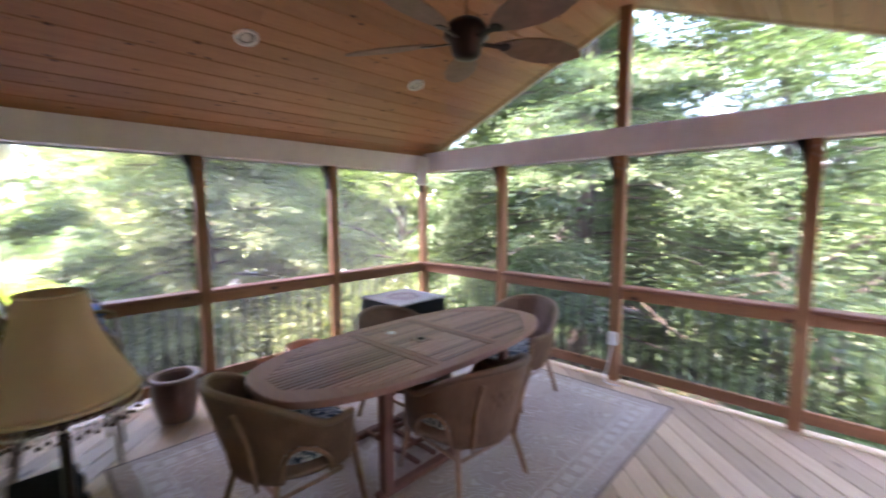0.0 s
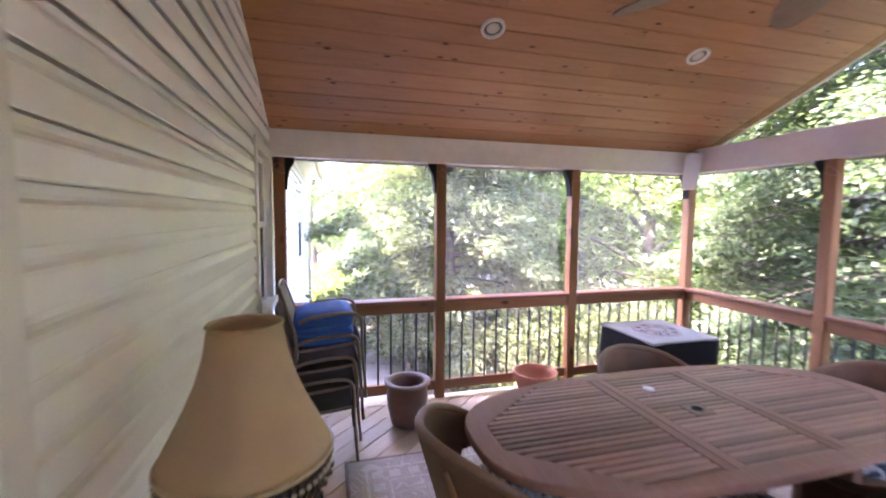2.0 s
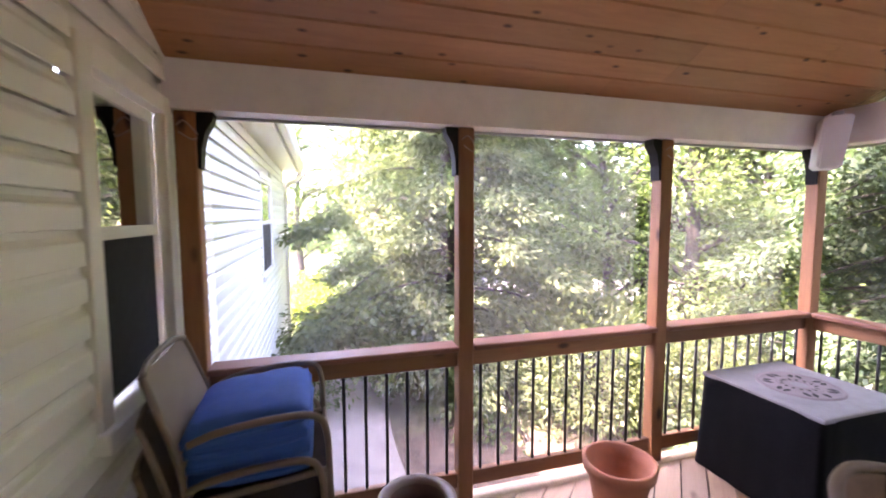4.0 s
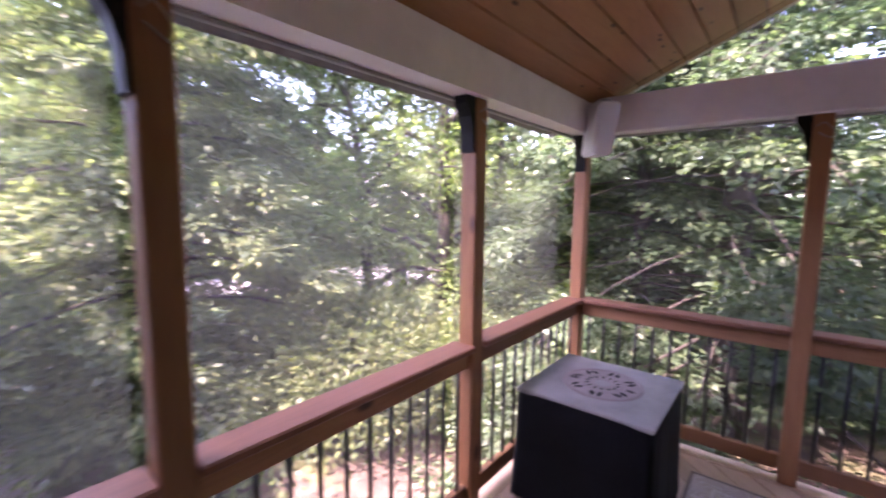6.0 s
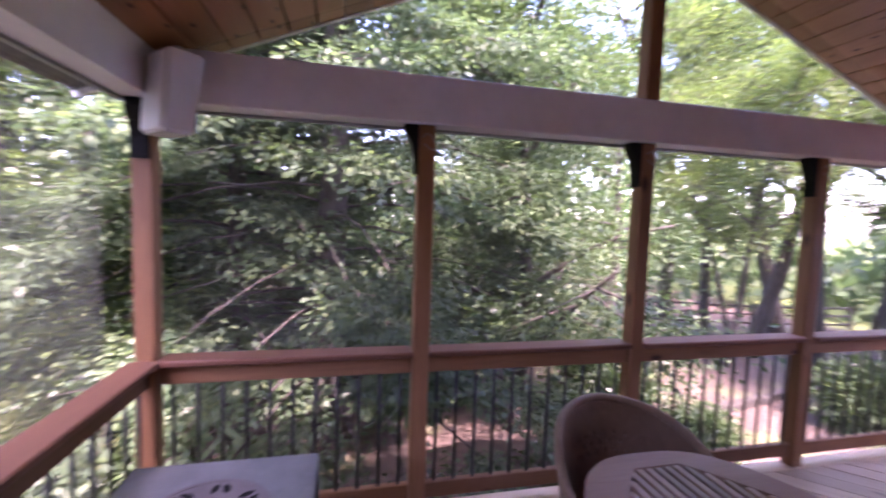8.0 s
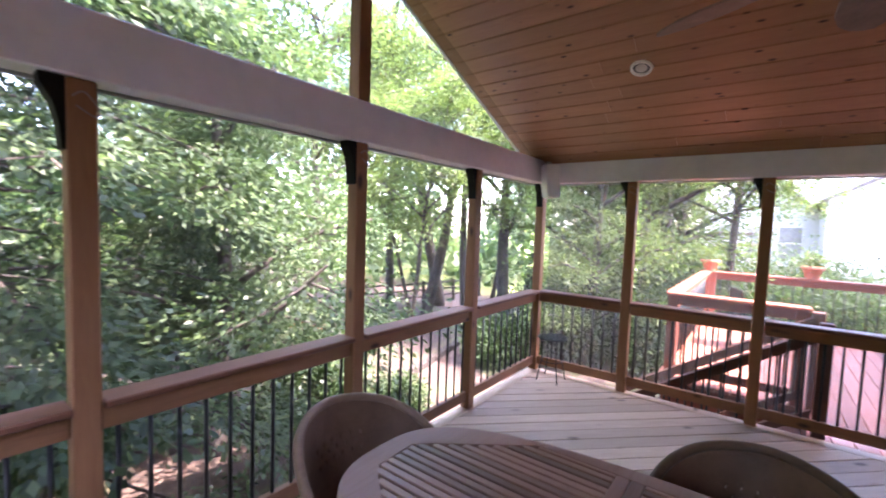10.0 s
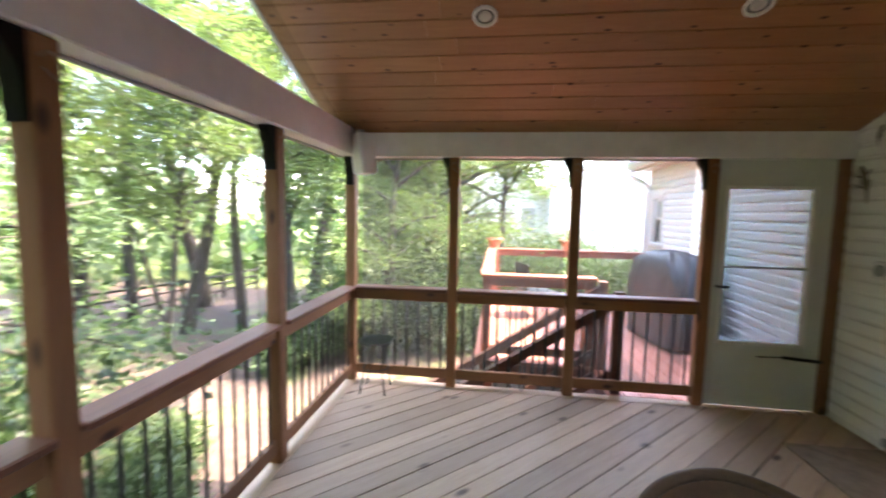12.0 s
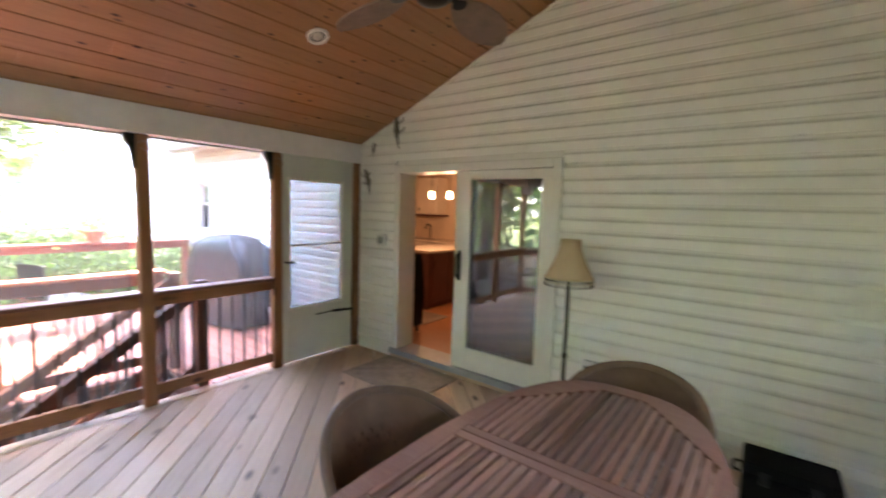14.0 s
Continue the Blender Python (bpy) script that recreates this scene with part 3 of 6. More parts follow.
WALL_X0, WALL_X1, WALL_Z0 = -11.0, 4.58, -1.05
wall_s = tagged(new("wall_south"), "house wall clad in cream vinyl lap siding", "wall", kind="structure")
cuts = sorted({WALL_X0, WALL_X1, *[o[0] for o in OPENINGS], *[o[1] for o in OPENINGS]})
bm = bmesh.new()
for a, b in zip(cuts, cuts[1:]):
    o = next((o for o in OPENINGS if o[0] <= a and b <= o[1]), None)
    if o:
        box_bm(a, b, 0.20, YH - 0.022, WALL_Z0, o[2], 0, bm)
        box_bm(a, b, 0.20, YH - 0.022, o[3], 3.6 if o in (DOOR, WIN) else 2.5, 0, bm)
    else:
        box_bm(a, b, 0.20, YH - 0.022, WALL_Z0, 3.6 if (a >= -5.1 and b <= 0.3) else 2.5, 0, bm)
box_bm(XW - 0.2, XE + 0.2, 0.20, YH - 0.024, 2.48, 3.3, 0, bm)
part("sheathing", bm, M["trim"], wall_s)
COURSE = 0.1016
z = WALL_Z0
while z < RIDGE_Z:
    z1 = z + COURSE
    spans = []
    if z1 <= 2.42:
        spans = [(WALL_X0, WALL_X1)]
    else:
        reach = (RIDGE_Z - z) / PITCH
        spans = [(max(XW - 0.05, RIDGE_X - reach), min(XE + 0.04, RIDGE_X + reach))]
    for o in OPENINGS:
        if z1 > o[2] + 0.03 and z < o[3] - 0.03:
            nxt = []
            for a, b in spans:
                if o[1] <= a or o[0] >= b:
                    nxt.append((a, b))
                else:
                    if o[0] - a > 0.02:
                        nxt.append((a, o[0] - 0.002))
                    if b - o[1] > 0.02:
                        nxt.append((o[1] + 0.002, b))
            spans = nxt
    prof = [(YH - 0.02, z + 0.026), (YH + 0.0125, z + 0.024), (YH + 0.0155, z + 0.002), (YH + 0.017, z), (YH + 0.019, z + 0.004), (YH + 0.018, z + 0.058), (YH + 0.0155, z + 0.066), (YH + 0.008, z + 0.074), (YH + 0.003, z + 0.084), (YH + 0.001, z1 - 0.002), (YH - 0.02, z1 - 0.002)]
    for a, b in spans:
        part("siding_course", prism_bm(prof, "x", a, b), M["siding"], wall_s)
    z = z1
part("corner_board", box_bm(WALL_X0 - 0.09, WALL_X0, 0.18, YH + 0.012, WALL_Z0, 2.45, 0.004), M["trim"], wall_s)
part("corner_board", box_bm(WALL_X1, WALL_X1 + 0.09, 0.18, YH + 0.012, WALL_Z0, 2.45, 0.004), M["trim"], wall_s)
part("foundation", box_bm(WALL_X0 + 0.02, WALL_X1 - 0.02, 0.16, YH - 0.05, -2.6, WALL_Z0 - 0.002), M["paving"], wall_s)
part("rake_channel", prism_bm([(XW + 0.03, roof_z(XW + 0.03) - 0.025), (RIDGE_X, RIDGE_Z - 0.028), (RIDGE_X, RIDGE_Z - 0.004), (XW + 0.03, roof_z(XW + 0.03) - 0.003)], "y", YH + 0.002, YH + 0.018), M["trim"], wall_s)
part("rake_channel", prism_bm([(XE - 0.03, roof_z(XE - 0.03) - 0.025), (RIDGE_X, RIDGE_Z - 0.028), (RIDGE_X, RIDGE_Z - 0.004), (XE - 0.03, roof_z(XE - 0.03) - 0.003)], "y", YH + 0.002, YH + 0.018), M["trim"], wall_s)

# the house's eaves either side of the porch, with gutter and downspout
eaves = tagged(new("house_roof"), "grey shingled house roof with white soffit and gutter", "roof", kind="structure")
for a, b in ((WALL_X0 - 0.4, XW - 0.32), (XE + 0.36, WALL_X1 + 0.35)):
    part("soffit", box_bm(a, b, 0.19, 0.62, 2.45, 2.475, 0.003), M["trim"], eaves)
    part("fascia", box_bm(a, b, 0.622, 0.645, 2.43, 2.61, 0.003), M["trim"], eaves)
    gut = [(yy - 0.24, zz) for yy, zz in [(0.888, 2.60), (0.888, 2.50), (0.92, 2.47), (0.975, 2.47), (1.0, 2.53), (1.01, 2.60), (0.998, 2.60), (0.988, 2.54), (0.97, 2.485), (0.925, 2.485), (0.90, 2.51), (0.90, 2.60)]]
    part("gutter", prism_bm(gut, "x", a, b), M["trim"], eaves)
    part("roof_slope", prism_bm([(0.68, 2.615), (0.68, 2.66), (-6.0, 5.3), (-6.0, 5.25)], "x", a - 0.03, b + 0.03), M["roof"], eaves)
part("roof_slope", prism_bm([(YH - 0.31, 2.86), (YH - 0.31, 2.9), (-6.0, 5.3), (-6.0, 5.25)], "x", XW - 0.35, XE + 0.39), M["roof"], eaves)
for x, s in ((WALL_X0 - 0.25, 1), (WALL_X1 + 0.25, -1)):
    pts = bend([(x, 0.70, 2.48), (x, 0.70, 2.38), (x + s * 0.06, 0.60, 2.28), (x + s * 0.14, 0.46, 2.2), (x + s * 0.15, 0.42, 2.05)], 4)
    part("downspout", tube_bm(pts + [(x + s * 0.15, 0.42, -1.0)], 0.045, 8), M["trim"], eaves, smooth=True)


# ---------------- windows and doors in the house wall ----------------
def sash_window(name, o, label, proud=0.03, recess=0.05):
    x0, x1, z0, z1 = o
    w = tagged(new(name), label, "window", kind="structure")
    t = 0.075
    y0, y1 = YH - 0.02, YH + proud
    part("casing", box_bm(x0, x0 + t, y0, y1, z0, z1, 0.004), M["trim"], w)
    part("casing", box_bm(x1 - t, x1, y0, y1, z0, z1, 0.004), M["trim"], w)
    part("casing", box_bm(x0 + t, x1 - t, y0, y1, z1 - t, z1, 0.004), M["trim"], w)
    part("window_sill", box_bm(x0 - 0.02, x1 + 0.02, y0, y1 + 0.025, z0 - 0.03, z0 + 0.035, 0.006), M["trim"], w)
    zm = (z0 + z1) / 2 + 0.02
    for nm, za, zb, yy in (("upper_sash", zm - 0.02, z1 - t, 0.0), ("lower_sash", z0 + 0.035, zm + 0.02, -0.025)):
        yy += YH - recess
        b = bmesh.new()
        s = 0.042
        box_bm(x0 + t, x0 + t + s, yy, yy + 0.03, za, zb, 0, b)
        box_bm(x1 - t - s, x1 - t, yy, yy + 0.03, za, zb, 0, b)
        box_bm(x0 + t + s, x1 - t - s, yy, yy + 0.03, za, za + s, 0, b)
        box_bm(x0 + t + s, x1 - t - s, yy, yy + 0.03, zb - s, zb, 0, b)
        sash = part(nm, b, M["trim"], w)
        part("pane", box_bm(x0 + t + s, x1 - t - s, yy + 0.012, yy + 0.016, za + s, zb - s), M["dark_glass"], sash)
    part("half_screen", box_bm(x0 + t + 0.012, x1 - t - 0.012, YH - recess + 0.008, YH - recess + 0.014, z0 + 0.05, zm - 0.022), M["fly_screen"], w, "charcoal fly screen over the lower sash")
    # Black panel added to paint the darkness of an unlit interior.
    part("jamb", box_bm(x0 + 0.01, x1 - 0.01, 0.14, 0.16, z0, z1), M["cover"], w, "black panel standing in for the dark room behind the panes")
    return w


sash_window("window_1", WIN, "white double-hung sash window beside the stacked chairs")
sash_window("window_2", FARWIN, "white double-hung window in the house wall", 0.024, 0.015)
sash_window("window_3", EASTWIN, "white double-hung window beside the grill")

# sliding door
door = tagged(new("door_1"), "white sliding glass patio door standing half open", "door", kind="structure")
x0, x1, z0, z1 = DOOR
t = 0.075
part("frame_side", box_bm(x0, x0 + t, 0.16, YH + 0.032, z0 - 0.02, z1, 0.004), M["trim"], door)
part("frame_side", box_bm(x1 - t, x1, 0.16, YH + 0.032, z0 - 0.02, z1, 0.004), M["trim"], door)
part("frame_head", box_bm(x0 + t, x1 - t, 0.16, YH + 0.032, z1 - t, z1, 0.004), M["trim"], door)
part("threshold", box_bm(x0 - 0.02, x1 + 0.02, 0.16, YH + 0.06, 0.05, 0.105, 0.006), M["grey_plastic"], door, "worn grey aluminium threshold")
part("riser", box_bm(x0 - 0.02, x1 + 0.02, 0.30, YH + 0.03, 0.006, 0.048), M["deck"], door)


def sliding_leaf(name, a, b, y, lab):
    leaf_bm = bmesh.new()
    zb, zt, st = 0.11, z1 - t - 0.004, 0.126
    box_bm(a, a + st, y, y + 0.042, zb, zt, 0.004, leaf_bm)
    box_bm(b - st - 0.04, b, y, y + 0.042, zb, zt, 0.004, leaf_bm)
    box_bm(a + st, b - st - 0.04, y, y + 0.042, zb, zb + 0.205, 0.004, leaf_bm)
    box_bm(a + st, b - st - 0.04, y, y + 0.042, zt - 0.08, zt, 0.004, leaf_bm)
    lf = part(name, leaf_bm, M["trim"], door, lab)
    part("pane", box_bm(a + st - 0.005, b - st - 0.035, y + 0.018, y + 0.024, zb + 0.20, zt - 0.075), M["dark_glass"], lf)
    return lf


leaf = sliding_leaf("sliding_leaf", -2.138, -1.158, YH - 0.02, "white sliding leaf with one large pane")
back_leaf = sliding_leaf("fixed_leaf", -2.10, -1.17, YH - 0.09, "white fixed leaf behind the sliding one")
hb = tube_bm(bend([(-1.22, YH + 0.022, 0.98), (-1.22, YH + 0.073, 1.0), (-1.22, YH + 0.078, 1.09), (-1.22, YH + 0.073, 1.18), (-1.22, YH + 0.022, 1.20)], 4), 0.011, 8)
box_bm(-1.24, -1.20, YH + 0.020, YH + 0.032, 0.95, 1.23, 0.003, hb)
part("door_handle", hb, M["black"], leaf, "black pull handle")

# storm door in the east wall
storm = tagged(new("door_2"), "pale storm door with tall glass beside the grill", "door", kind="structure")
ya, yb = 0.492, 1.358
b = bmesh.new()
xx0, xx1 = XE - 0.02, XE + 0.02
box_bm(xx0, xx1, ya, 0.63, 0.02, 2.085, 0.004, b)
box_bm(xx0, xx1, 1.285, yb, 0.02, 2.085, 0.004, b)
box_bm(xx0, xx1, 0.63, 1.285, 0.02, 0.57, 0.004, b)
box_bm(xx0, xx1, 0.63, 1.285, 1.86, 2.085, 0.004, b)
part("door_panel", b, M["storm"], storm)
b = bmesh.new()
for s in ((0.615, 0.642, 0.555, 1.875), (1.272, 1.30, 0.555, 1.875)):
    box_bm(xx0 - 0.008, xx1 + 0.008, s[0], s[1], s[2], s[3], 0.003, b)
for s in ((0.555, 0.58), (1.85, 1.875)):
    box_bm(xx0 - 0.0075, xx1 + 0.0075, 0.643, 1.271, s[0], s[1], 0.003, b)
part("glazing_bead", b, M["trim"], storm)
part("mid_bar", box_bm(xx0 - 0.006, xx0 + 0.012, 0.643, 1.271, 1.20, 1.218, 0.003), M["grey_plastic"], storm)
part("pane", box_bm(XE - 0.002, XE + 0.002, 0.64, 1.275, 0.58, 1.85), M["storm_glass"], storm)
b = tube_bm([(xx0 - 0.04, 0.50, 0.455), (xx0 - 0.035, 0.78, 0.475)], 0.014, 10)
tube_bm([(xx0 - 0.035, 0.78, 0.475), (xx0 - 0.028, 0.98, 0.468)], 0.006, 8, b)
part("door_closer", b, M["black"], storm, "black pneumatic closer", True)
b = tube_bm([(xx0 + 0.005, 1.32, 1.045), (xx0 - 0.05, 1.32, 1.045)], 0.012, 8)
box_bm(xx0 - 0.06, xx0 - 0.045, 1.25, 1.335, 1.035, 1.057, 0.004, b)
part("door_handle", b, M["black"], storm, "black lever handle")
header = tagged(new("door_header", mesh_of("door_header", box_bm(XE - 0.03, XE + 0.03, 0.49, 1.36, 2.087, BEAM_LO, 0), M["storm"])), "painted header over the storm door", "trim", kind="structure")

# kitchen behind the open slider: plain shell
kitchen = tagged(new("wall_kitchen"), "warm painted kitchen walls and floor inside the house", "wall", kind="structure")
M["kwall"] = plain("warm_kitchen_paint", (0.72, 0.58, 0.44), 0.6, vary=0.04)
M["kfloor"] = wood("oak_floor", (0.40, 0.17, 0.06), (0.28, 0.11, 0.04), None, "x", 0.35)
part("kitchen_floor", box_bm(-5.2, 3.6, -3.4, 0.155, 0.04, 0.085), M["kfloor"], kitchen)
part("kitchen_back", box_bm(-5.2, 3.6, -3.5, -3.402, 0.04, 2.55), M["kwall"], kitchen)
part("kitchen_side", box_bm(3.602, 3.7, -3.5, 0.155, 0.04, 2.55), M["kwall"], kitchen)
part("kitchen_side", box_bm(-3.7, -3.6, -3.4, 0.155, 0.086, 2.49), M["kwall"], kitchen)
part("kitchen_front", box_bm(-0.38, 3.6, 0.10, 0.157, 0.086, 2.49), M["kwall"], kitchen)
part("kitchen_front", box_bm(-3.6, -2.15, 0.10, 0.157, 0.086, 2.49), M["kwall"], kitchen)
tagged(new("ceiling_kitchen", mesh_of("ceiling_kitchen", box_bm(-5.2, 3.7, -3.5, 0.155, 2.5, 2.56), M["kwall"])), "plain painted kitchen ceiling", "ceiling", kind="structure")


# ---------------- things on the porch ----------------
# dining table
TX, TY, TZ = -3.0, 2.53, 0.735
table = thing("dining_table", "oval slatted teak dining table with a parasol hole", "table", pose(TX, TY, 0))
HX, HY = 0.505, 1.135


def oval(hx, hy, n=64, p=2.9):
    out = []
    for i in range(n):
        a = 2 * math.pi * i / n
        c, s = math.cos(a), math.sin(a)
        out.append((hx * abs(c) ** (2 / p) * (1 if c >= 0 else -1), hy * abs(s) ** (2 / 2.35) * (1 if s >= 0 else -1)))
    return out


def inside_half(y, hx, hy):
    """Half width of the slatted octagon at y."""
    ay = abs(y)
    k = hy - 0.40
    return hx if ay < k else hx - (ay - k) * 0.80


outer = oval(HX, HY)
# rim: one ring of boards between the oval and the octagon
IX, IY = 0.425, 1.04
ring_in = []
for ox, oy in outer:
    lo, hi = 0.0, 1.2
    for _ in range(24):
        mid = (lo + hi) / 2
        px, py = mid * ox, mid * oy
        if abs(py) <= IY and abs(px) <= inside_half(py, IX, IY):
            lo = mid
        else:
            hi = mid
    ring_in.append((lo * ox, lo * oy))
bm = bmesh.new()
top_o = [bm.verts.new((x * 0.994, y * 0.997, TZ)) for x, y in outer]
mid_o = [bm.verts.new((x, y, TZ - 0.006)) for x, y in outer]
low_o = [bm.verts.new((x, y, TZ - 0.036)) for x, y in outer]
top_i = [bm.verts.new((x, y, TZ)) for x, y in ring_in]
low_i = [bm.verts.new((x, y, TZ - 0.036)) for x, y in ring_in]
n = len(outer)
for i in range(n):
    j = (i + 1) % n
    for a, b_ in ((top_i, top_o), (top_o, mid_o), (mid_o, low_o), (low_o, low_i), (low_i, top_i)):
        bm.faces.new((a[i], b_[i], b_[j], a[j]))
bmesh.ops.recalc_face_normals(bm, faces=bm.faces[:])
part("table_rim", bm, M["table_rim"], table, "paler oval rim boards")
SEAMS = (-0.26, 0.29)
for sy in SEAMS:
    for s in (-1, 1):
        part("cross_rail", box_bm(-0.425, 0.425, sy + s * 0.0255 - 0.0235, sy + s * 0.0255 + 0.0235, TZ - 0.034, TZ - 0.0005, 0.003), M["table_rim"], table)
part("hub_block", box_bm(-0.055, 0.055, -0.055, 0.055, TZ - 0.034, TZ - 0.001, 0.003), M["table_slat"], table)
pitch = 0.0385
k = int(IX / pitch)
for i in range(-k, k + 1):
    x = i * pitch
    for a, b_ in ((-IY, SEAMS[0] - 0.05), (SEAMS[0] + 0.05, SEAMS[1] - 0.05), (SEAMS[1] + 0.05, IY)) if abs(i) > 1 else ((-IY, SEAMS[0] - 0.05), (SEAMS[0] + 0.05, -0.056), (0.056, SEAMS[1] - 0.05), (SEAMS[1] + 0.05, IY)):
        lim = IY if abs(x) < inside_half(IY, IX, IY) else IY - 0.40 + (IX - abs(x)) / 0.80
        a2, b2 = max(a, -lim), min(b_, lim)
        if b2 - a2 > 0.05:
            part("slat", box_bm(x - 0.0145, x + 0.0145, a2, b2, TZ - 0.026, TZ - 0.002, 0.003), M["table_slat"], table)
part("parasol_hole", lathe_bm([(0.026, TZ + 0.0005), (0.026, TZ + 0.003), (0.017, TZ + 0.003), (0.017, TZ + 0.0005)], 20, cap=False), M["bracket"], table, "dark brass-lined parasol hole")
# Black disc painted on for the dark inside of the uncut hole.
part("hole_plug", lathe_bm([(0.0165, TZ - 0.002), (0.0165, TZ + 0.0008)], 20), M["cover"], table)
part("hinge_cap", lathe_bm([(0.03, TZ), (0.028, TZ + 0.006), (0.01, TZ + 0.008)], 16), M["white_plastic"], table, "small white plastic cap", m=pose(-0.25, -0.06, 0))
for sx in (-1, 1):
    for sy in (-1, 1):
        b = box_bm(sx * 0.30 - 0.032, sx * 0.30 + 0.032, sy * 0.55 - 0.032, sy * 0.55 + 0.032, 0.025, TZ - 0.037, 0.006)
        part("leg", b, M["table_leg"], table)
    part("apron", box_bm(sx * 0.30 - 0.014, sx * 0.30 + 0.014, -0.515, 0.515, TZ - 0.115, TZ - 0.038, 0.003), M["table_leg"], table)
    part("foot_rail", box_bm(sx * 0.30 - 0.028, sx * 0.30 + 0.028, -0.62, 0.62, 0.022, 0.062, 0.006), M["table_leg"], table)
for yy in (-0.28, -0.14, 0.0, 0.14, 0.28):
    part("stretcher", box_bm(-0.27, 0.27, yy - 0.014, yy + 0.014, 0.065, 0.09, 0.003), M["table_leg"], table)
for xx in (-0.12, 0.12):
    part("stretcher", box_bm(xx - 0.014, xx + 0.014, -0.30, 0.30, 0.092, 0.115, 0.003), M["table_leg"], table)


# wicker armchairs
def wicker_chair():
    c = thing("wicker_armchair", "brown wicker barrel armchair with a floral cushion", "chair", group="chairs round the table")
    R, nz, na = 0.325, 14, 112
    bm = bmesh.new()
    uv = bm.loops.layers.uv.new("UVMap")

    def top(a):
        f = min(1.0, abs(a) / radians(118))
        s = min(1.0, max(0.0, (f - 0.34) / 0.5))
        s = s * s * (3 - 2 * s)
        return 0.80 - 0.045 * (f / 0.4) ** 2 * (f < 0.4) - 0.045 * (f >= 0.4) - s * 0.165

    def spot(a, h, inner):
        f = abs(a) / radians(118)
        z = 0.33 + h * (top(a) - 0.33)
        flare = 1.0 + 0.20 * (z - 0.33) / 0.5
        r = (R - (0.022 if inner else 0.0)) * flare
        lean = -0.07 * max(0, (z - 0.40)) / 0.45 * (1 - f)
        return Vector((r * math.sin(a) * 0.98, -r * math.cos(a) + lean + 0.02, z))

    grid = {}
    for side in (0, 1):
        for i in range(na + 1):
            for j in range(nz + 1):
                a = radians(-118 + 236 * i / na)
                rib = 1 + (0.011 if i % 2 else -0.003) * (1 if 0 < j < nz else 0.3)
                p = spot(a, j / nz, side)
                grid[side, i, j] = bm.verts.new((p.x * rib, p.y * rib, p.z))

    def hole(i, j):
        a = abs(-118 + 236 * (i + 0.5) / na)
        z = (j + 0.5) / nz
        return ((a - 74) / 21) ** 2 + ((z - 0.16) / 0.40) ** 2 < 1 and z < 0.55

    def quad(vs, uvs):
        f = bm.faces.new(vs)
        for lp, q in zip(f.loops, uvs):
            lp[uv].uv = q
        f.smooth = True

    solid = {(i, j) for i in range(na) for j in range(nz) if not hole(i, j)}
    for i, j in solid:
        q = [(i * 0.75, j * 2.0), (i * 0.75 + 0.75, j * 2.0), (i * 0.75 + 0.75, j * 2.0 + 2.0), (i * 0.75, j * 2.0 + 2.0)]
        o = [grid[0, i, j], grid[0, i + 1, j], grid[0, i + 1, j + 1], grid[0, i, j + 1]]
        n_ = [grid[1, i, j], grid[1, i + 1, j], grid[1, i + 1, j + 1], grid[1, i, j + 1]]
        if abs(i + 0.5 - na / 2) < na * 0.10 and j in (7, 8, 9) and i % 2 == 0 and (i // 2 + j) % 2 == 0:
            # small diamond openings in the middle of the back
            mids = []
            for ring in (o, n_):
                cen = sum((v_.co for v_ in ring), Vector()) / 4
                mids.append([bm.verts.new(cen.lerp((ring[w].co + ring[(w + 1) % 4].co) / 2, 0.72)) for w in range(4)])
            for ring, md in ((o, mids[0]), (n_, mids[1])):
                for w in range(4):
                    quad([ring[w], ring[(w + 1) % 4], md[w]], [q[w], q[(w + 1) % 4], q[w]])
                    quad([ring[w], md[w], md[w - 1]], [q[w], q[w], q[w - 1]])
            for w in range(4):
                quad([mids[0][w], mids[0][(w + 1) % 4], mids[1][(w + 1) % 4], mids[1][w]], q)
        else:
            quad(o, q)
            quad(n_[::-1], q[::-1])
        for (di, dj), (p, r) in {(-1, 0): (0, 3), (1, 0): (1, 2), (0, -1): (0, 1), (0, 1): (3, 2)}.items():
            if (i + di, j + dj) not in solid:
                quad([o[p], o[r], n_[r], n_[p]], [q[p], q[r], q[r], q[p]])
    bmesh.ops.recalc_face_normals(bm, faces=bm.faces[:])
    part("back_shell", bm, M["wicker"], c)
    # rolled rim
    line = [(spot(radians(-118 + 236 * i / 48), 1.0, 0) + spot(radians(-118 + 236 * i / 48), 1.0, 1)) * 0.5 for i in range(49)]
    part("rolled_rim", tube_bm(line, 0.02, 8), M["wicker_rim"], c, smooth=True)
    for s in (-1, 1):
        e = [(spot(radians(s * 118), h / 6, 0) + spot(radians(s * 118), h / 6, 1)) * 0.5 for h in range(7)]
        part("arm_post", tube_bm(e, 0.017, 8), M["cane"], c, smooth=True)
        arch = []
        for q in range(17):
            th = math.pi * q / 16
            a = radians(74 + 21 * math.cos(th)) * s
            arch.append(spot(a, 0.02 + 0.52 * math.sin(th), 0))
        part("arch_binding", tube_bm(arch, 0.011, 6), M["cane"], c, smooth=True)
    # seat
    seat = lathe_bm([(0.02, 0.335), (0.28, 0.335), (0.295, 0.35), (0.29, 0.37), (0.02, 0.372)], 32)
    bmesh.ops.transform(seat, matrix=Matrix.Translation((0, 0.03, 0)) @ Matrix.Diagonal((1.05, 1.11, 1, 1)), verts=seat.verts)
    part("seat", seat, M["wicker_rim"], c, smooth=True)
    cush = lathe_bm([(0.01, 0.376), (0.235, 0.378), (0.262, 0.395), (0.268, 0.42), (0.25, 0.445), (0.17, 0.458), (0.01, 0.462)], 32)
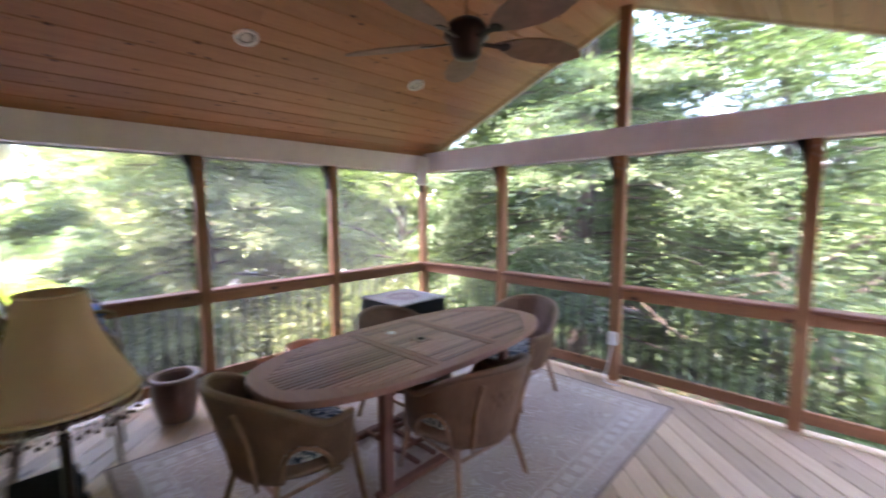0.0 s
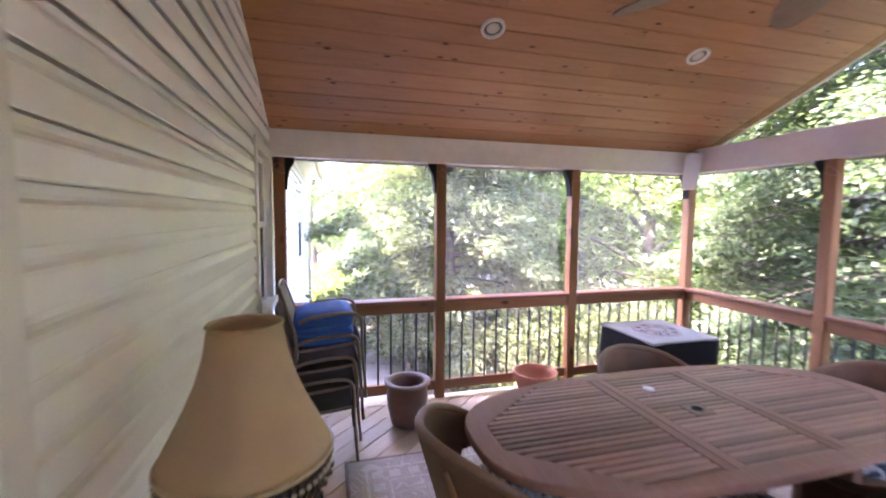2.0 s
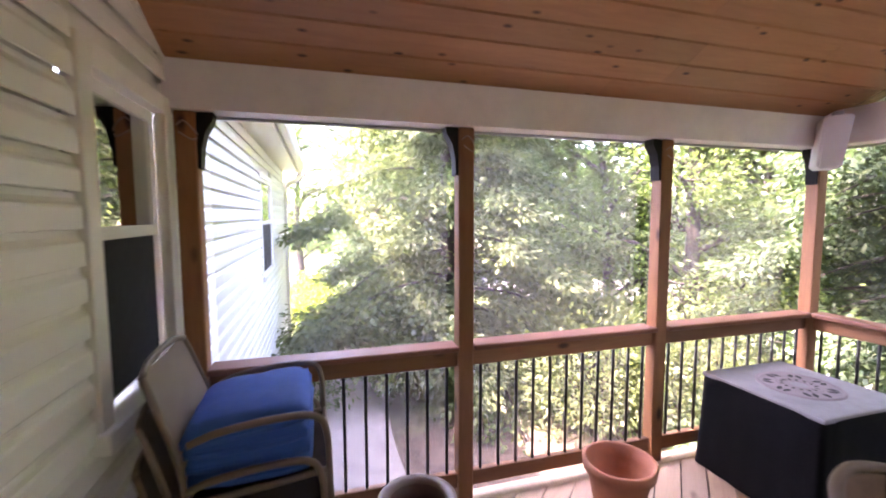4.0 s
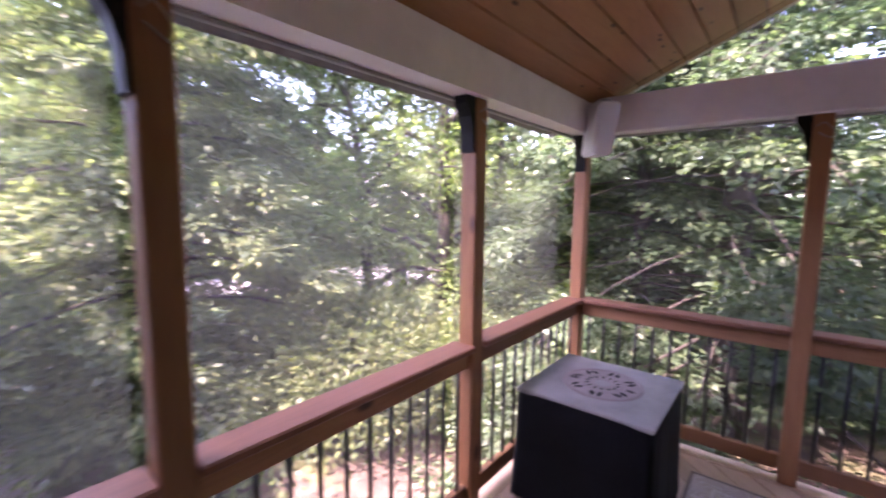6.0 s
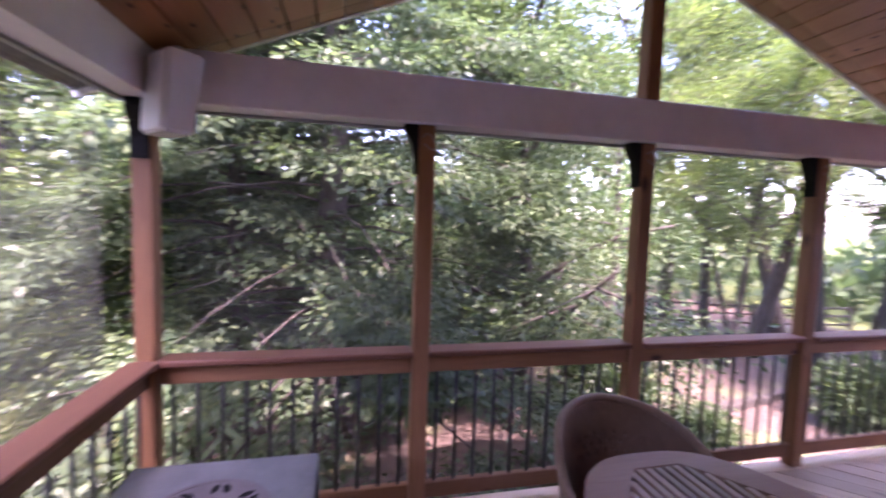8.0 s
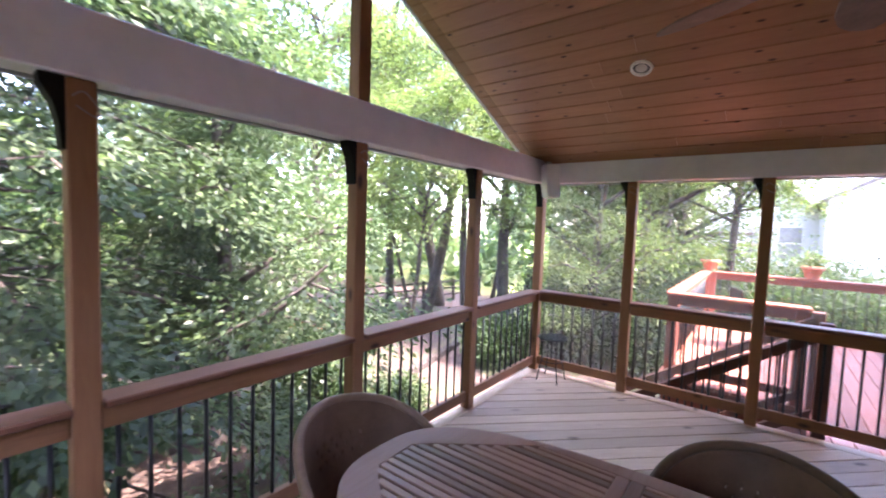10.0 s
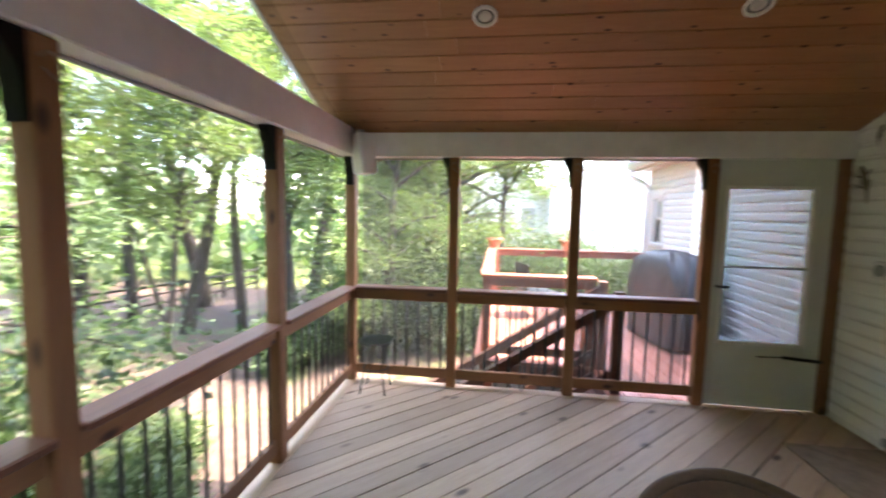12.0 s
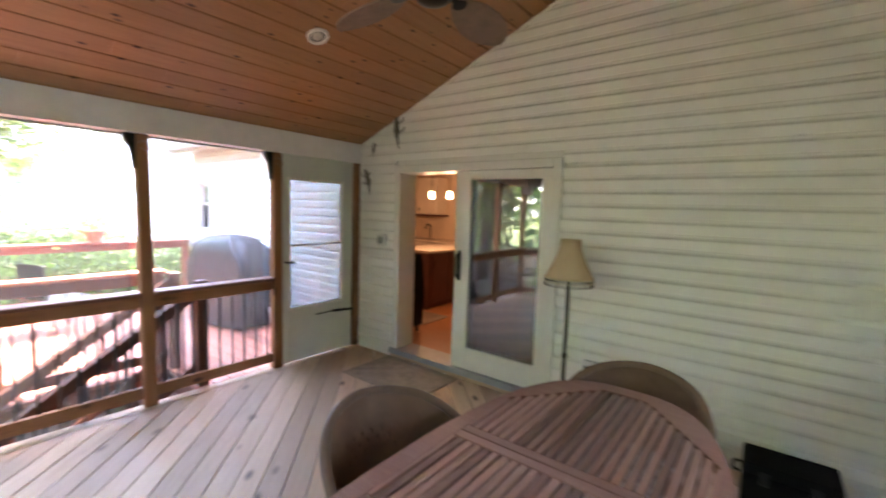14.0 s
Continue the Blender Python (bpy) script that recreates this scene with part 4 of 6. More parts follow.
    bmesh.ops.transform(cush, matrix=Matrix.Translation((0, 0.035, 0)) @ Matrix.Diagonal((1.04, 1.08, 1, 1)), verts=cush.verts)
    part("cushion", cush, M["floral"], c, "blue and white floral seat cushion", True)
    # legs
    for sx, sy in ((-1, -1), (1, -1), (-1, 1), (1, 1)):
        p0 = (sx * 0.215, 0.03 + sy * 0.215, 0.345)
        p1 = (sx * 0.275, 0.03 + sy * (0.30 if sy < 0 else 0.25), 0.012)
        part("leg", tube_bm([p0, p1], [0.019, 0.016], 8), M["cane"], c, smooth=True)
    ring = [(0.238 * math.cos(t_) * 1.02, 0.02 + 0.245 * math.sin(t_) * 1.02, 0.205) for t_ in [2 * math.pi * q / 4 + math.pi / 4 for q in range(4)]]
    for q in range(4):
        part("stretcher", tube_bm([ring[q], ring[(q + 1) % 4]], 0.011, 6), M["cane"], c, smooth=True)
    for s in (-1, 1):
        part("back_brace", tube_bm(bend([(s * 0.17, -0.26, 0.30), (s * 0.185, -0.305, 0.55), (s * 0.19, -0.36, 0.72)], 4), 0.012, 6), M["cane"], c, smooth=True)
    return c


M["wicker_rim"] = wood("wicker_strand", (0.26, 0.16, 0.10), (0.16, 0.095, 0.06), None, "x", 0.5, grain=3.0)


def floral_material():
    kk = Nodes("floral_fabric")
    v = kk.coords()
    nz = kk.noise(v, 13, 3, 0.5, 1.5)
    col = kk.ramp(nz, [(0.40, (0.045, 0.06, 0.085)), (0.47, (0.16, 0.20, 0.24)), (0.54, (0.55, 0.55, 0.52)), (0.66, (0.10, 0.13, 0.17))])
    kk.bump(kk.noise(v, 160, 3), 0.4, 0.003)
    return kk.done(col, 0.9, 0, 0.2)


M["floral"] = floral_material()
chair = wicker_chair()
chair.matrix_basis = pose(-3.03, 1.595, 0, 0, 0, 0)
for m in (pose(-2.555, 2.46, 0, 0, 0, 84), pose(-3.32, 2.68, 0, 0, 0, -90), pose(-2.97, 3.605, 0, 0, 0, 180)):
    copy_thing(chair, m)

# rug and mat
bm = box_bm(-4.16, -1.86, 0.94, 4.22, 0.006, 0.014, 0.002)
rug = tagged(new("area_rug"), "faded beige rug with a scroll pattern under the table", "rug")
part("rug_sheet", bm, M["rug"], rug)
b = bmesh.new()
for r_ in ((-4.18, -1.84, 0.92, 0.94), (-4.18, -1.84, 4.22, 4.24), (-4.18, -4.16, 0.94, 4.22), (-1.86, -1.84, 0.94, 4.22)):
    box_bm(*r_, 0.006, 0.015, 0.003, b)
part("binding", b, M["rug_edge"], rug, "darker bound edge")
b = bmesh.new()
for inset, wide in ((0.10, 0.018), (0.24, 0.012)):
    xa, xb, ya, yb = -4.16 + inset, -1.86 - inset, 0.94 + inset, 4.22 - inset
    for r_ in ((xa, xb, ya, ya + wide), (xa, xb, yb - wide, yb), (xa, xa + wide, ya + wide, yb - wide), (xb - wide, xb, ya + wide, yb - wide)):
        box_bm(*r_, 0.0135, 0.0152, 0, b)
for i in range(17):
    xa = -4.02 + i * 0.1235
    for yc in (1.117, 4.043):
        box_bm(xa, xa + 0.07, yc - 0.035, yc + 0.035, 0.0135, 0.0148, 0, b)
for i in range(24):
    ya = 1.22 + i * 0.1235 - 0.03
    if ya < 3.94:
        for xc in (-3.983, -2.037):
            box_bm(xc - 0.035, xc + 0.035, ya, ya + 0.07, 0.0135, 0.0148, 0, b)
part("border_band", b, M["rug_band"], rug, "paler woven border lines and blocks")
tagged(new("door_mat", mesh_of("door_mat", box_bm(-1.275, -0.34, 0.45, 1.07, 0.005, 0.017, 0.004), M["mat"])), "brown coir mat in front of the sliding door", "mat")

# floor lamp
lamp = thing("floor_lamp", "black floor lamp with a tan bell shade and beaded fringe", "lamp", pose(-2.378, 0.671, 0))
part("base", lathe_bm([(0.01, 0.006), (0.135, 0.006), (0.14, 0.016), (0.12, 0.028), (0.05, 0.04), (0.022, 0.07), (0.016, 0.12)], 32), M["fan_body"], lamp, smooth=True)
part("pole", lathe_bm([(0.014, 0.11), (0.014, 0.55), (0.02, 0.56), (0.02, 0.58), (0.013, 0.59), (0.013, 1.12), (0.022, 1.14), (0.022, 1.2), (0.012, 1.22), (0.012, 1.3)], 16), M["fan_body"], lamp, smooth=True)
prof = [(0.166, 1.150), (0.162, 1.165), (0.142, 1.205), (0.117, 1.255), (0.096, 1.305), (0.080, 1.36), (0.070, 1.42)]
sides, bm = 48, bmesh.new()
outer_r, inner_r = [], []
for r_, z_ in prof:
    sc = [1 + 0.012 * math.cos(8 * 2 * math.pi * j / sides) for j in range(sides)]
    outer_r.append([bm.verts.new((r_ * sc[j] * math.cos(2 * math.pi * j / sides), r_ * sc[j] * math.sin(2 * math.pi * j / sides), z_)) for j in range(sides)])
    inner_r.append([bm.verts.new(((r_ - 0.004) * sc[j] * math.cos(2 * math.pi * j / sides), (r_ - 0.004) * sc[j] * math.sin(2 * math.pi * j / sides), z_)) for j in range(sides)])
for A in (outer_r, inner_r):
    for a, b_ in zip(A, A[1:]):
        for j in range(sides):
            bm.faces.new((a[j], a[(j + 1) % sides], b_[(j + 1) % sides], b_[j]))
for a, b_ in ((outer_r[0], inner_r[0]), (outer_r[-1], inner_r[-1])):
    for j in range(sides):
        bm.faces.new((a[j], a[(j + 1) % sides], b_[(j + 1) % sides], b_[j]))
bmesh.ops.recalc_face_normals(bm, faces=bm.faces[:])
shade = part("shade", bm, M["shade"], lamp, "tan fabric bell shade", True)
part("braid", tube_bm([(0.168 * math.cos(2 * math.pi * j / 40), 0.168 * math.sin(2 * math.pi * j / 40), 1.149) for j in range(40)], 0.006, 6, closed=True), M["shade_band"], shade, "gold braid trim", True)
part("top_braid", tube_bm([(0.071 * math.cos(2 * math.pi * j / 32), 0.071 * math.sin(2 * math.pi * j / 32), 1.421) for j in range(32)], 0.004, 6, closed=True), M["shade_band"], shade, smooth=True)
fr_d, fr_p = bmesh.new(), bmesh.new()
for j in range(60):
    a = 2 * math.pi * j / 60
    x_, y_ = 0.168 * math.cos(a), 0.168 * math.sin(a)
    tube_bm([(x_, y_, 1.144), (x_, y_, 1.100)], 0.0013, 4, fr_d)
    bmesh.ops.create_icosphere(fr_d, subdivisions=1, radius=0.0055, matrix=Matrix.Translation((x_, y_, 1.134)))
    bmesh.ops.create_icosphere(fr_p, subdivisions=1, radius=0.006, matrix=Matrix.Translation((x_, y_, 1.12)))
    bmesh.ops.create_icosphere(fr_d, subdivisions=1, radius=0.0065, matrix=Matrix.Translation((x_, y_, 1.102 - 0.008 * (j % 2))))
part("dark_bead_fringe", fr_d, M["bead_dark"], shade, "dark brown glass beads")
part("pale_bead_fringe", fr_p, M["bead_pale"], shade, "pale glass beads")

# black storage case by the wall
case = thing("storage_case", "black plastic storage case on the floor by the wall", "case", pose(-3.69, 0.645, 0))
part("body", box_bm(-0.21, 0.21, -0.13, 0.13, 0.006, 0.19, 0.018, seg=2), M["cover"], case)
part("lid", box_bm(-0.216, 0.216, -0.136, 0.136, 0.192, 0.255, 0.02, seg=2), M["cover"], case)
for xx in (-0.11, 0.11):
    part("latch", box_bm(xx - 0.022, xx + 0.022, 0.137, 0.15, 0.155, 0.225, 0.004), M["black"], case)
part("handle", tube_bm(bend([(0.218, -0.06, 0.16), (0.25, -0.05, 0.16), (0.255, 0, 0.16), (0.25, 0.05, 0.16), (0.218, 0.06, 0.16)], 4), 0.008, 6), M["black"], case, smooth=True)

# pots
pot = thing("plant_pot", "brown glazed empty plant pot with a pale rim", "pot", pose(-4.60, 1.42, 0))
part("body", lathe_bm([(0.01, 0.006), (0.105, 0.006), (0.125, 0.03), (0.155, 0.16), (0.163, 0.25), (0.15, 0.325), (0.148, 0.342), (0.128, 0.342), (0.135, 0.25), (0.125, 0.15), (0.01, 0.14)], 40, cap=False), M["glazed"], pot, smooth=True)
part("rim", lathe_bm([(0.15, 0.335), (0.178, 0.345), (0.18, 0.36), (0.165, 0.368), (0.135, 0.362), (0.13, 0.34)], 40, cap=False), M["glazed_rim"], pot, "pale worn rim", True)
bowl = thing("terracotta_pot", "wide terracotta pot standing by the railing", "pot", pose(-4.675, 2.562, 0))
bowl.scale = (1.1, 1.1, 1.0)
part("body", lathe_bm([(0.01, 0.006), (0.10, 0.006), (0.11, 0.02), (0.15, 0.23), (0.158, 0.24), (0.17, 0.245), (0.176, 0.30), (0.168, 0.306), (0.155, 0.30), (0.145, 0.235), (0.10, 0.06), (0.01, 0.055)], 40, cap=False), M["terracotta"], bowl, smooth=True)
part("soil", lathe_bm([(0.01, 0.075), (0.104, 0.07)], 24, cap=False), M["soil"], bowl)

# covered fire table
fire = thing("covered_side_table", "square table under a black fitted cover with a medallion top", "table", pose(-4.565, 3.72, 0))
S = 0.345
bm = bmesh.new()
rows_ = []
nper = 80
for q, (zz, grow) in enumerate(((0.012, 1.06), (0.10, 1.045), (0.30, 1.025), (0.50, 1.012), (0.585, 1.006), (0.608, 0.995))):
    ring = []
    for i in range(nper):
        u = 4 * i / nper
        sd, w = int(u), (u - int(u)) * 2 - 1
        cx, cy = ((w, -1), (1, w), (-w, 1), (-1, -w))[sd]
        rr = max(abs(cx), abs(cy))
        rad = math.hypot(cx, cy)
        corner = 1 - 0.035 * max(0, rad - 1.2) / 0.21
        fold = 1 + 0.012 * math.sin(i * 1.7) * (0.62 - zz) + 0.02 * math.sin(i * 0.55 + 2) * (0.6 - zz)
        ring.append(bm.verts.new((cx * S * grow * corner * fold, cy * S * grow * corner * fold, zz)))
    rows_.append(ring)
for a, b_ in zip(rows_, rows_[1:]):
    for i in range(nper):
        bm.faces.new((a[i], a[(i + 1) % nper], b_[(i + 1) % nper], b_[i]))
part("cover_skirt", bm, M["cover"], fire, "black vinyl skirt with soft folds", True)
part("cover_top", box_bm(-S * 0.995, S * 0.995, -S * 0.995, S * 0.995, 0.595, 0.622, 0.012, seg=2), M["cover_top"], fire, "grey sun-faded flat top")
med = part("medallion", lathe_bm([(0.002, 0.6228), (0.002, 0.6255), (0.20, 0.6255), (0.21, 0.6245), (0.211, 0.6222)], 56, cap=False), M["medallion"], fire, "round mauve openwork medallion")
b = lathe_bm([(0.190, 0.6256), (0.192, 0.6285), (0.204, 0.6285), (0.207, 0.6252)], 56, cap=False)
lathe_bm([(0.098, 0.6256), (0.099, 0.628), (0.112, 0.628), (0.114, 0.6256)], 48, b, False)
lathe_bm([(0.046, 0.6256), (0.047, 0.628), (0.060, 0.628), (0.062, 0.6256)], 40, b, False)
part("raised_ring", b, M["medallion"], med)
part("boss", lathe_bm([(0.001, 0.6258), (0.001, 0.6275), (0.040, 0.6268), (0.043, 0.6256)], 32, cap=False), M["cover_top"], med)
leaf_cut = [(0.0, -0.004), (0.016, -0.015), (0.036, -0.015), (0.056, -0.003), (0.058, 0.003), (0.040, 0.011), (0.018, 0.009)]
outer_cut = mesh_of("cut_out", prism_bm(leaf_cut, "z", 0.6257, 0.6264), M["bracket"])
inner_cut = mesh_of("cut_out", prism_bm([(0.0, -0.004), (0.012, -0.0085), (0.026, -0.005), (0.028, 0.003), (0.014, 0.008)], "z", 0.6257, 0.6264), M["bracket"])
for q in range(15):
    part("cut_out", outer_cut, None, med, m=pose(0, 0, 0, 0, 0, 24 * q) @ pose(0.124, 0, 0, 0, 0, 28 if q % 2 else -22))
for q in range(14):
    part("cut_out", inner_cut, None, med, m=pose(0, 0, 0, 0, 0, 360 / 14 * q) @ pose(0.067, 0, 0, 0, 0, 18))


# stacked sling chairs
def sling_chair():
    c = thing("stacking_armchair", "taupe metal stacking armchair with woven sling seat", "chair", group="stacked chairs")
    for s in (-1, 1):
        x = s * 0.27
        arm = bend([(x, 0.30, 0.0), (x * 1.0, 0.275, 0.35), (x, 0.265, 0.58), (x, 0.22, 0.655), (x, 0.08, 0.665), (x, -0.12, 0.645), (x * 0.97, -0.23, 0.61)], 5)
        part("arm_tube", tube_bm(arm, 0.0135, 8), M["chair_tube"], c, smooth=True)
        back = bend([(x * 1.02, -0.34, 0.0), (x * 0.98, -0.26, 0.36), (x * 0.94, -0.26, 0.52), (x * 0.9, -0.33, 0.74), (x * 0.86, -0.37, 0.845)], 5)
        part("back_leg", tube_bm(back, 0.0135, 8), M["chair_tube"], c, smooth=True)
        part("seat_tube", tube_bm(bend([(x * 0.9, 0.26, 0.43), (x * 0.9, 0.05, 0.41), (x * 0.9, -0.24, 0.39)], 4), 0.012, 8), M["chair_tube"], c, smooth=True)
    part("front_bar", tube_bm([(-0.26, 0.275, 0.425), (0.26, 0.275, 0.425)], 0.012, 8), M["chair_tube"], c, smooth=True)
    part("top_bar", tube_bm(bend([(-0.233, -0.37, 0.845), (-0.12, -0.385, 0.868), (0.12, -0.385, 0.868), (0.233, -0.37, 0.845)], 4), 0.0135, 8), M["chair_tube"], c, smooth=True)

    def sheet(name, line, w0, w1):
        bm_ = bmesh.new()
        uvl = bm_.loops.layers.uv.new("UVMap")
        P = bend(line, 5)
        nx = 10
        for off in (0.0, -0.006):
            gridv = [[bm_.verts.new((-w + 2 * w * i / nx, p.y, p.z + off - 0.012 * math.sin(math.pi * i / nx))) for i in range(nx + 1)] for k_, p in enumerate(P) for w in [w0 + (w1 - w0) * k_ / (len(P) - 1)]]
            for r_ in range(len(P) - 1):
                for i in range(nx):
                    f = bm_.faces.new((gridv[r_][i], gridv[r_][i + 1], gridv[r_ + 1][i + 1], gridv[r_ + 1][i]))
                    f.smooth = True
                    for lp, q in zip(f.loops, ((i, r_), (i + 1, r_), (i + 1, r_ + 1), (i, r_ + 1))):
                        lp[uvl].uv = (q[0] * 4, q[1] * 3)
        part(name, bm_, M["mesh_sling" if name == "sling_back" else "mesh_seat_shaded"], c)

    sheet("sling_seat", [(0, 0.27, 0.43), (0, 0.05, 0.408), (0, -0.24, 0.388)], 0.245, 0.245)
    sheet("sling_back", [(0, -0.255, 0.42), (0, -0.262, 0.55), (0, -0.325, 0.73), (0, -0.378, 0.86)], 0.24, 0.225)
    return c


stack_at = (-4.42, 0.775)
first = sling_chair()
first.matrix_basis = pose(stack_at[0], stack_at[1], 0.006)
first.scale = (0.90, 0.78, 0.86)
STEP = 0.146
for q in range(1, 4):
    copy_thing(first, pose(stack_at[0] + 0.004 * q, stack_at[1] + 0.016 * q, 0.006 + STEP * q, 0, 0, 0.6 * q))


def cushion(zc, tilt, size, seed):
    bm_ = bmesh.new()
    nx, rnd = 14, random.Random(seed)
    gridt = {}
    for side in (1, -1):
        for i in range(nx + 1):
            for j in range(nx + 1):
                u, v = i / nx * 2 - 1, j / nx * 2 - 1
                edge = max(0.0, 1 - u ** 4) ** 0.5 * max(0.0, 1 - v ** 4) ** 0.5
                z_ = side * (0.010 + 0.045 * edge + 0.006 * noise.noise(Vector((u * 3 + seed, v * 3, side))))
                gridt[side, i, j] = bm_.verts.new((u * size[0] * (1 - 0.03 * v * v), v * size[1] * (1 - 0.03 * u * u), z_))
    for side in (1, -1):
        for i in range(nx):
            for j in range(nx):
                q = [gridt[side, i, j], gridt[side, i + 1, j], gridt[side, i + 1, j + 1], gridt[side, i, j + 1]]
                bm_.faces.new(q if side > 0 else q[::-1])
    for i in range(nx):
        for A in (lambda s, t_: gridt[s, t_, 0], lambda s, t_: gridt[s, t_, nx], lambda s, t_: gridt[s, 0, t_], lambda s, t_: gridt[s, nx, t_]):
            bm_.faces.new((A(1, i), A(1, i + 1), A(-1, i + 1), A(-1, i)))
    bmesh.ops.recalc_face_normals(bm_, faces=bm_.faces[:])
    c = tagged(new("seat_cushion"), "bright blue canvas cushion piled on the stacked chairs", "cushion", "blue cushions")
    c.matrix_basis = pose(stack_at[0] + 0.004, stack_at[1] + 0.02, zc, tilt, 0, seed % 5 - 2)
    part("pad", bm_, M["blue"], c, smooth=True)
    line = [(size[0] * math.copysign(abs(math.cos(t_)) ** 0.25, math.cos(t_)), size[1] * math.copysign(abs(math.sin(t_)) ** 0.25, math.sin(t_)), 0) for t_ in [2 * math.pi * q / 40 for q in range(40)]]
    part("piping", tube_bm(line, 0.006, 6, closed=True), M["blue"], c, smooth=True)


cushion(0.825, 1, (0.21, 0.19), 12)
cushion(0.875, 2, (0.21, 0.19), 3)
cushion(0.925, 4, (0.215, 0.19), 6)
cushion(0.97, 6, (0.215, 0.19), 9)

# iron bistro stool in the far corner
stool = thing("metal_stool", "thin black iron stool with a round pierced seat", "stool", pose(0.03, 4.19, 0))
part("seat_rim", tube_bm([(0.145 * math.cos(2 * math.pi * j / 32), 0.145 * math.sin(2 * math.pi * j / 32), 0.462) for j in range(32)], 0.008, 8, closed=True), M["black"], stool, smooth=True)
for q in range(7):
    off_ = -0.12 + 0.04 * q
    half_ = math.sqrt(0.143 ** 2 - off_ ** 2)
    part("seat_strip", box_bm(off_ - 0.011, off_ + 0.011, -half_, half_, 0.460, 0.465, 0.001), M["black"], stool)
for q in range(4):
    a = radians(45 + 90 * q)
    c_, s_ = math.cos(a), math.sin(a)
    part("leg", tube_bm(bend([(0.125 * c_, 0.125 * s_, 0.455), (0.11 * c_, 0.11 * s_, 0.25), (0.16 * c_, 0.16 * s_, 0.008)], 4), 0.006, 6), M["black"], stool, smooth=True)
part("ring", tube_bm([(0.113 * math.cos(2 * math.pi * j / 24), 0.113 * math.sin(2 * math.pi * j / 24), 0.22) for j in range(24)], 0.005, 6, closed=True), M["black"], stool, smooth=True)

# corner loudspeakers
for px, py, ang in ((-4.86, 4.33, -45), (0.07, 4.33, 45)):
    sp = thing("loudspeaker", "white weatherproof loudspeaker hung in the beam corner", "speaker", pose(px, py, 2.10, 0, 0, ang + 180), "corner loudspeakers")
    cab = prism_bm([(-0.09, 0.17), (0.06, 0.17), (0.085, -0.17), (-0.04, -0.17)], "x", -0.10, 0.10)
    bmesh.ops.bevel(cab, geom=cab.edges[:], offset=0.012, segments=2, affect="EDGES")
    part("cabinet", cab, M["white_plastic"], sp)
    part("grille", prism_bm([(0.0625, 0.15), (0.0665, 0.15), (0.0885, -0.15), (0.0845, -0.15)], "x", -0.085, 0.085), M["white_plastic"], sp)
    part("mount", box_bm(-0.03, 0.03, -0.05, 0.0, 0.171, 0.205, 0.004), M["grey_plastic"], sp, "grey mounting bracket")

# recessed ceiling lights
for lx, ly in ((-3.88, 1.80), (-3.88, 3.32), (-0.93, 1.78), (-0.925, 3.26)):
    s = -1 if lx < RIDGE_X else 1
    tilt = math.degrees(math.atan(PITCH)) * s
    rl = thing("recessed_light", "white recessed ceiling light, switched off", "light", pose(lx, ly, roof_z(lx), 0, tilt, 0), "recessed lights")
    part("trim_ring", lathe_bm([(0.074, 0.0), (0.073, -0.014), (0.070, -0.018), (0.061, -0.019), (0.058, -0.016), (0.055, -0.003)], 32, cap=False), M["lamp_trim"], rl, smooth=True)
    part("baffle", lathe_bm([(0.001, -0.003), (0.03, -0.003), (0.057, -0.004)], 28, cap=False), M["lamp_baffle"], rl, "flat grey baffle with the recess shade in its colour")
    part("bulb", lathe_bm([(0.001, -0.017), (0.022, -0.016), (0.036, -0.012), (0.040, -0.007), (0.038, -0.003)], 28, cap=False), M["lamp_lens"], rl, "frosted reflector bulb", smooth=True)

# ceiling fan
FX, FY, FZ = RIDGE_X, 2.31, 2.45
fan = thing("ceiling_fan", "bronze ceiling fan with five leaf-shaped woven blades", "fan", pose(FX, FY, FZ))
part("canopy", lathe_bm([(0.07, RIDGE_Z - FZ - 0.032), (0.068, RIDGE_Z - FZ - 0.07), (0.03, RIDGE_Z - FZ - 0.11), (0.015, RIDGE_Z - FZ - 0.12)], 24), M["fan_body"], fan, smooth=True)
part("down_rod", tube_bm([(0, 0, 0.12), (0, 0, RIDGE_Z - FZ - 0.11)], 0.013, 10), M["cane"], fan, smooth=True)
part("motor", lathe_bm([(0.015, 0.15), (0.04, 0.145), (0.09, 0.12), (0.115, 0.085), (0.115, 0.05), (0.085, 0.02), (0.075, -0.03), (0.06, -0.05), (0.03, -0.06), (0.004, -0.062)], 32), M["fan_body"], fan, smooth=True)
blade_line = [(0.0, 0.012), (0.05, 0.045), (0.14, 0.083), (0.26, 0.105), (0.36, 0.100), (0.45, 0.072), (0.505, 0.035), (0.53, 0.0)]
for q in range(5):
    ang = -9 + 72 * q
    bl = prism_bm([(0.17 + r_, w) for r_, w in blade_line] + [(0.17 + r_, -w) for r_, w in blade_line[-2::-1]], "z", -0.004, 0.004)
    blade = part("blade", bl, M["fan_blade"], fan, m=pose(0, 0, 0.035, 0, 0, ang) @ pose(0, 0, 0, -14, 0, 0))
    ir = box_bm(0.08, 0.20, -0.016, 0.016, -0.012, -0.005, 0.003)
    lathe_bm([(0.03, -0.011), (0.034, -0.008), (0.03, -0.0045)], 16, ir)
    bmesh.ops.translate(ir, verts=[v for v in ir.verts if abs(v.co.x) <= 0.036 and abs(v.co.y) <= 0.036], vec=(0.22, 0, 0))
    part("blade_iron", ir, M["fan_body"], blade, "dark bronze blade holder")

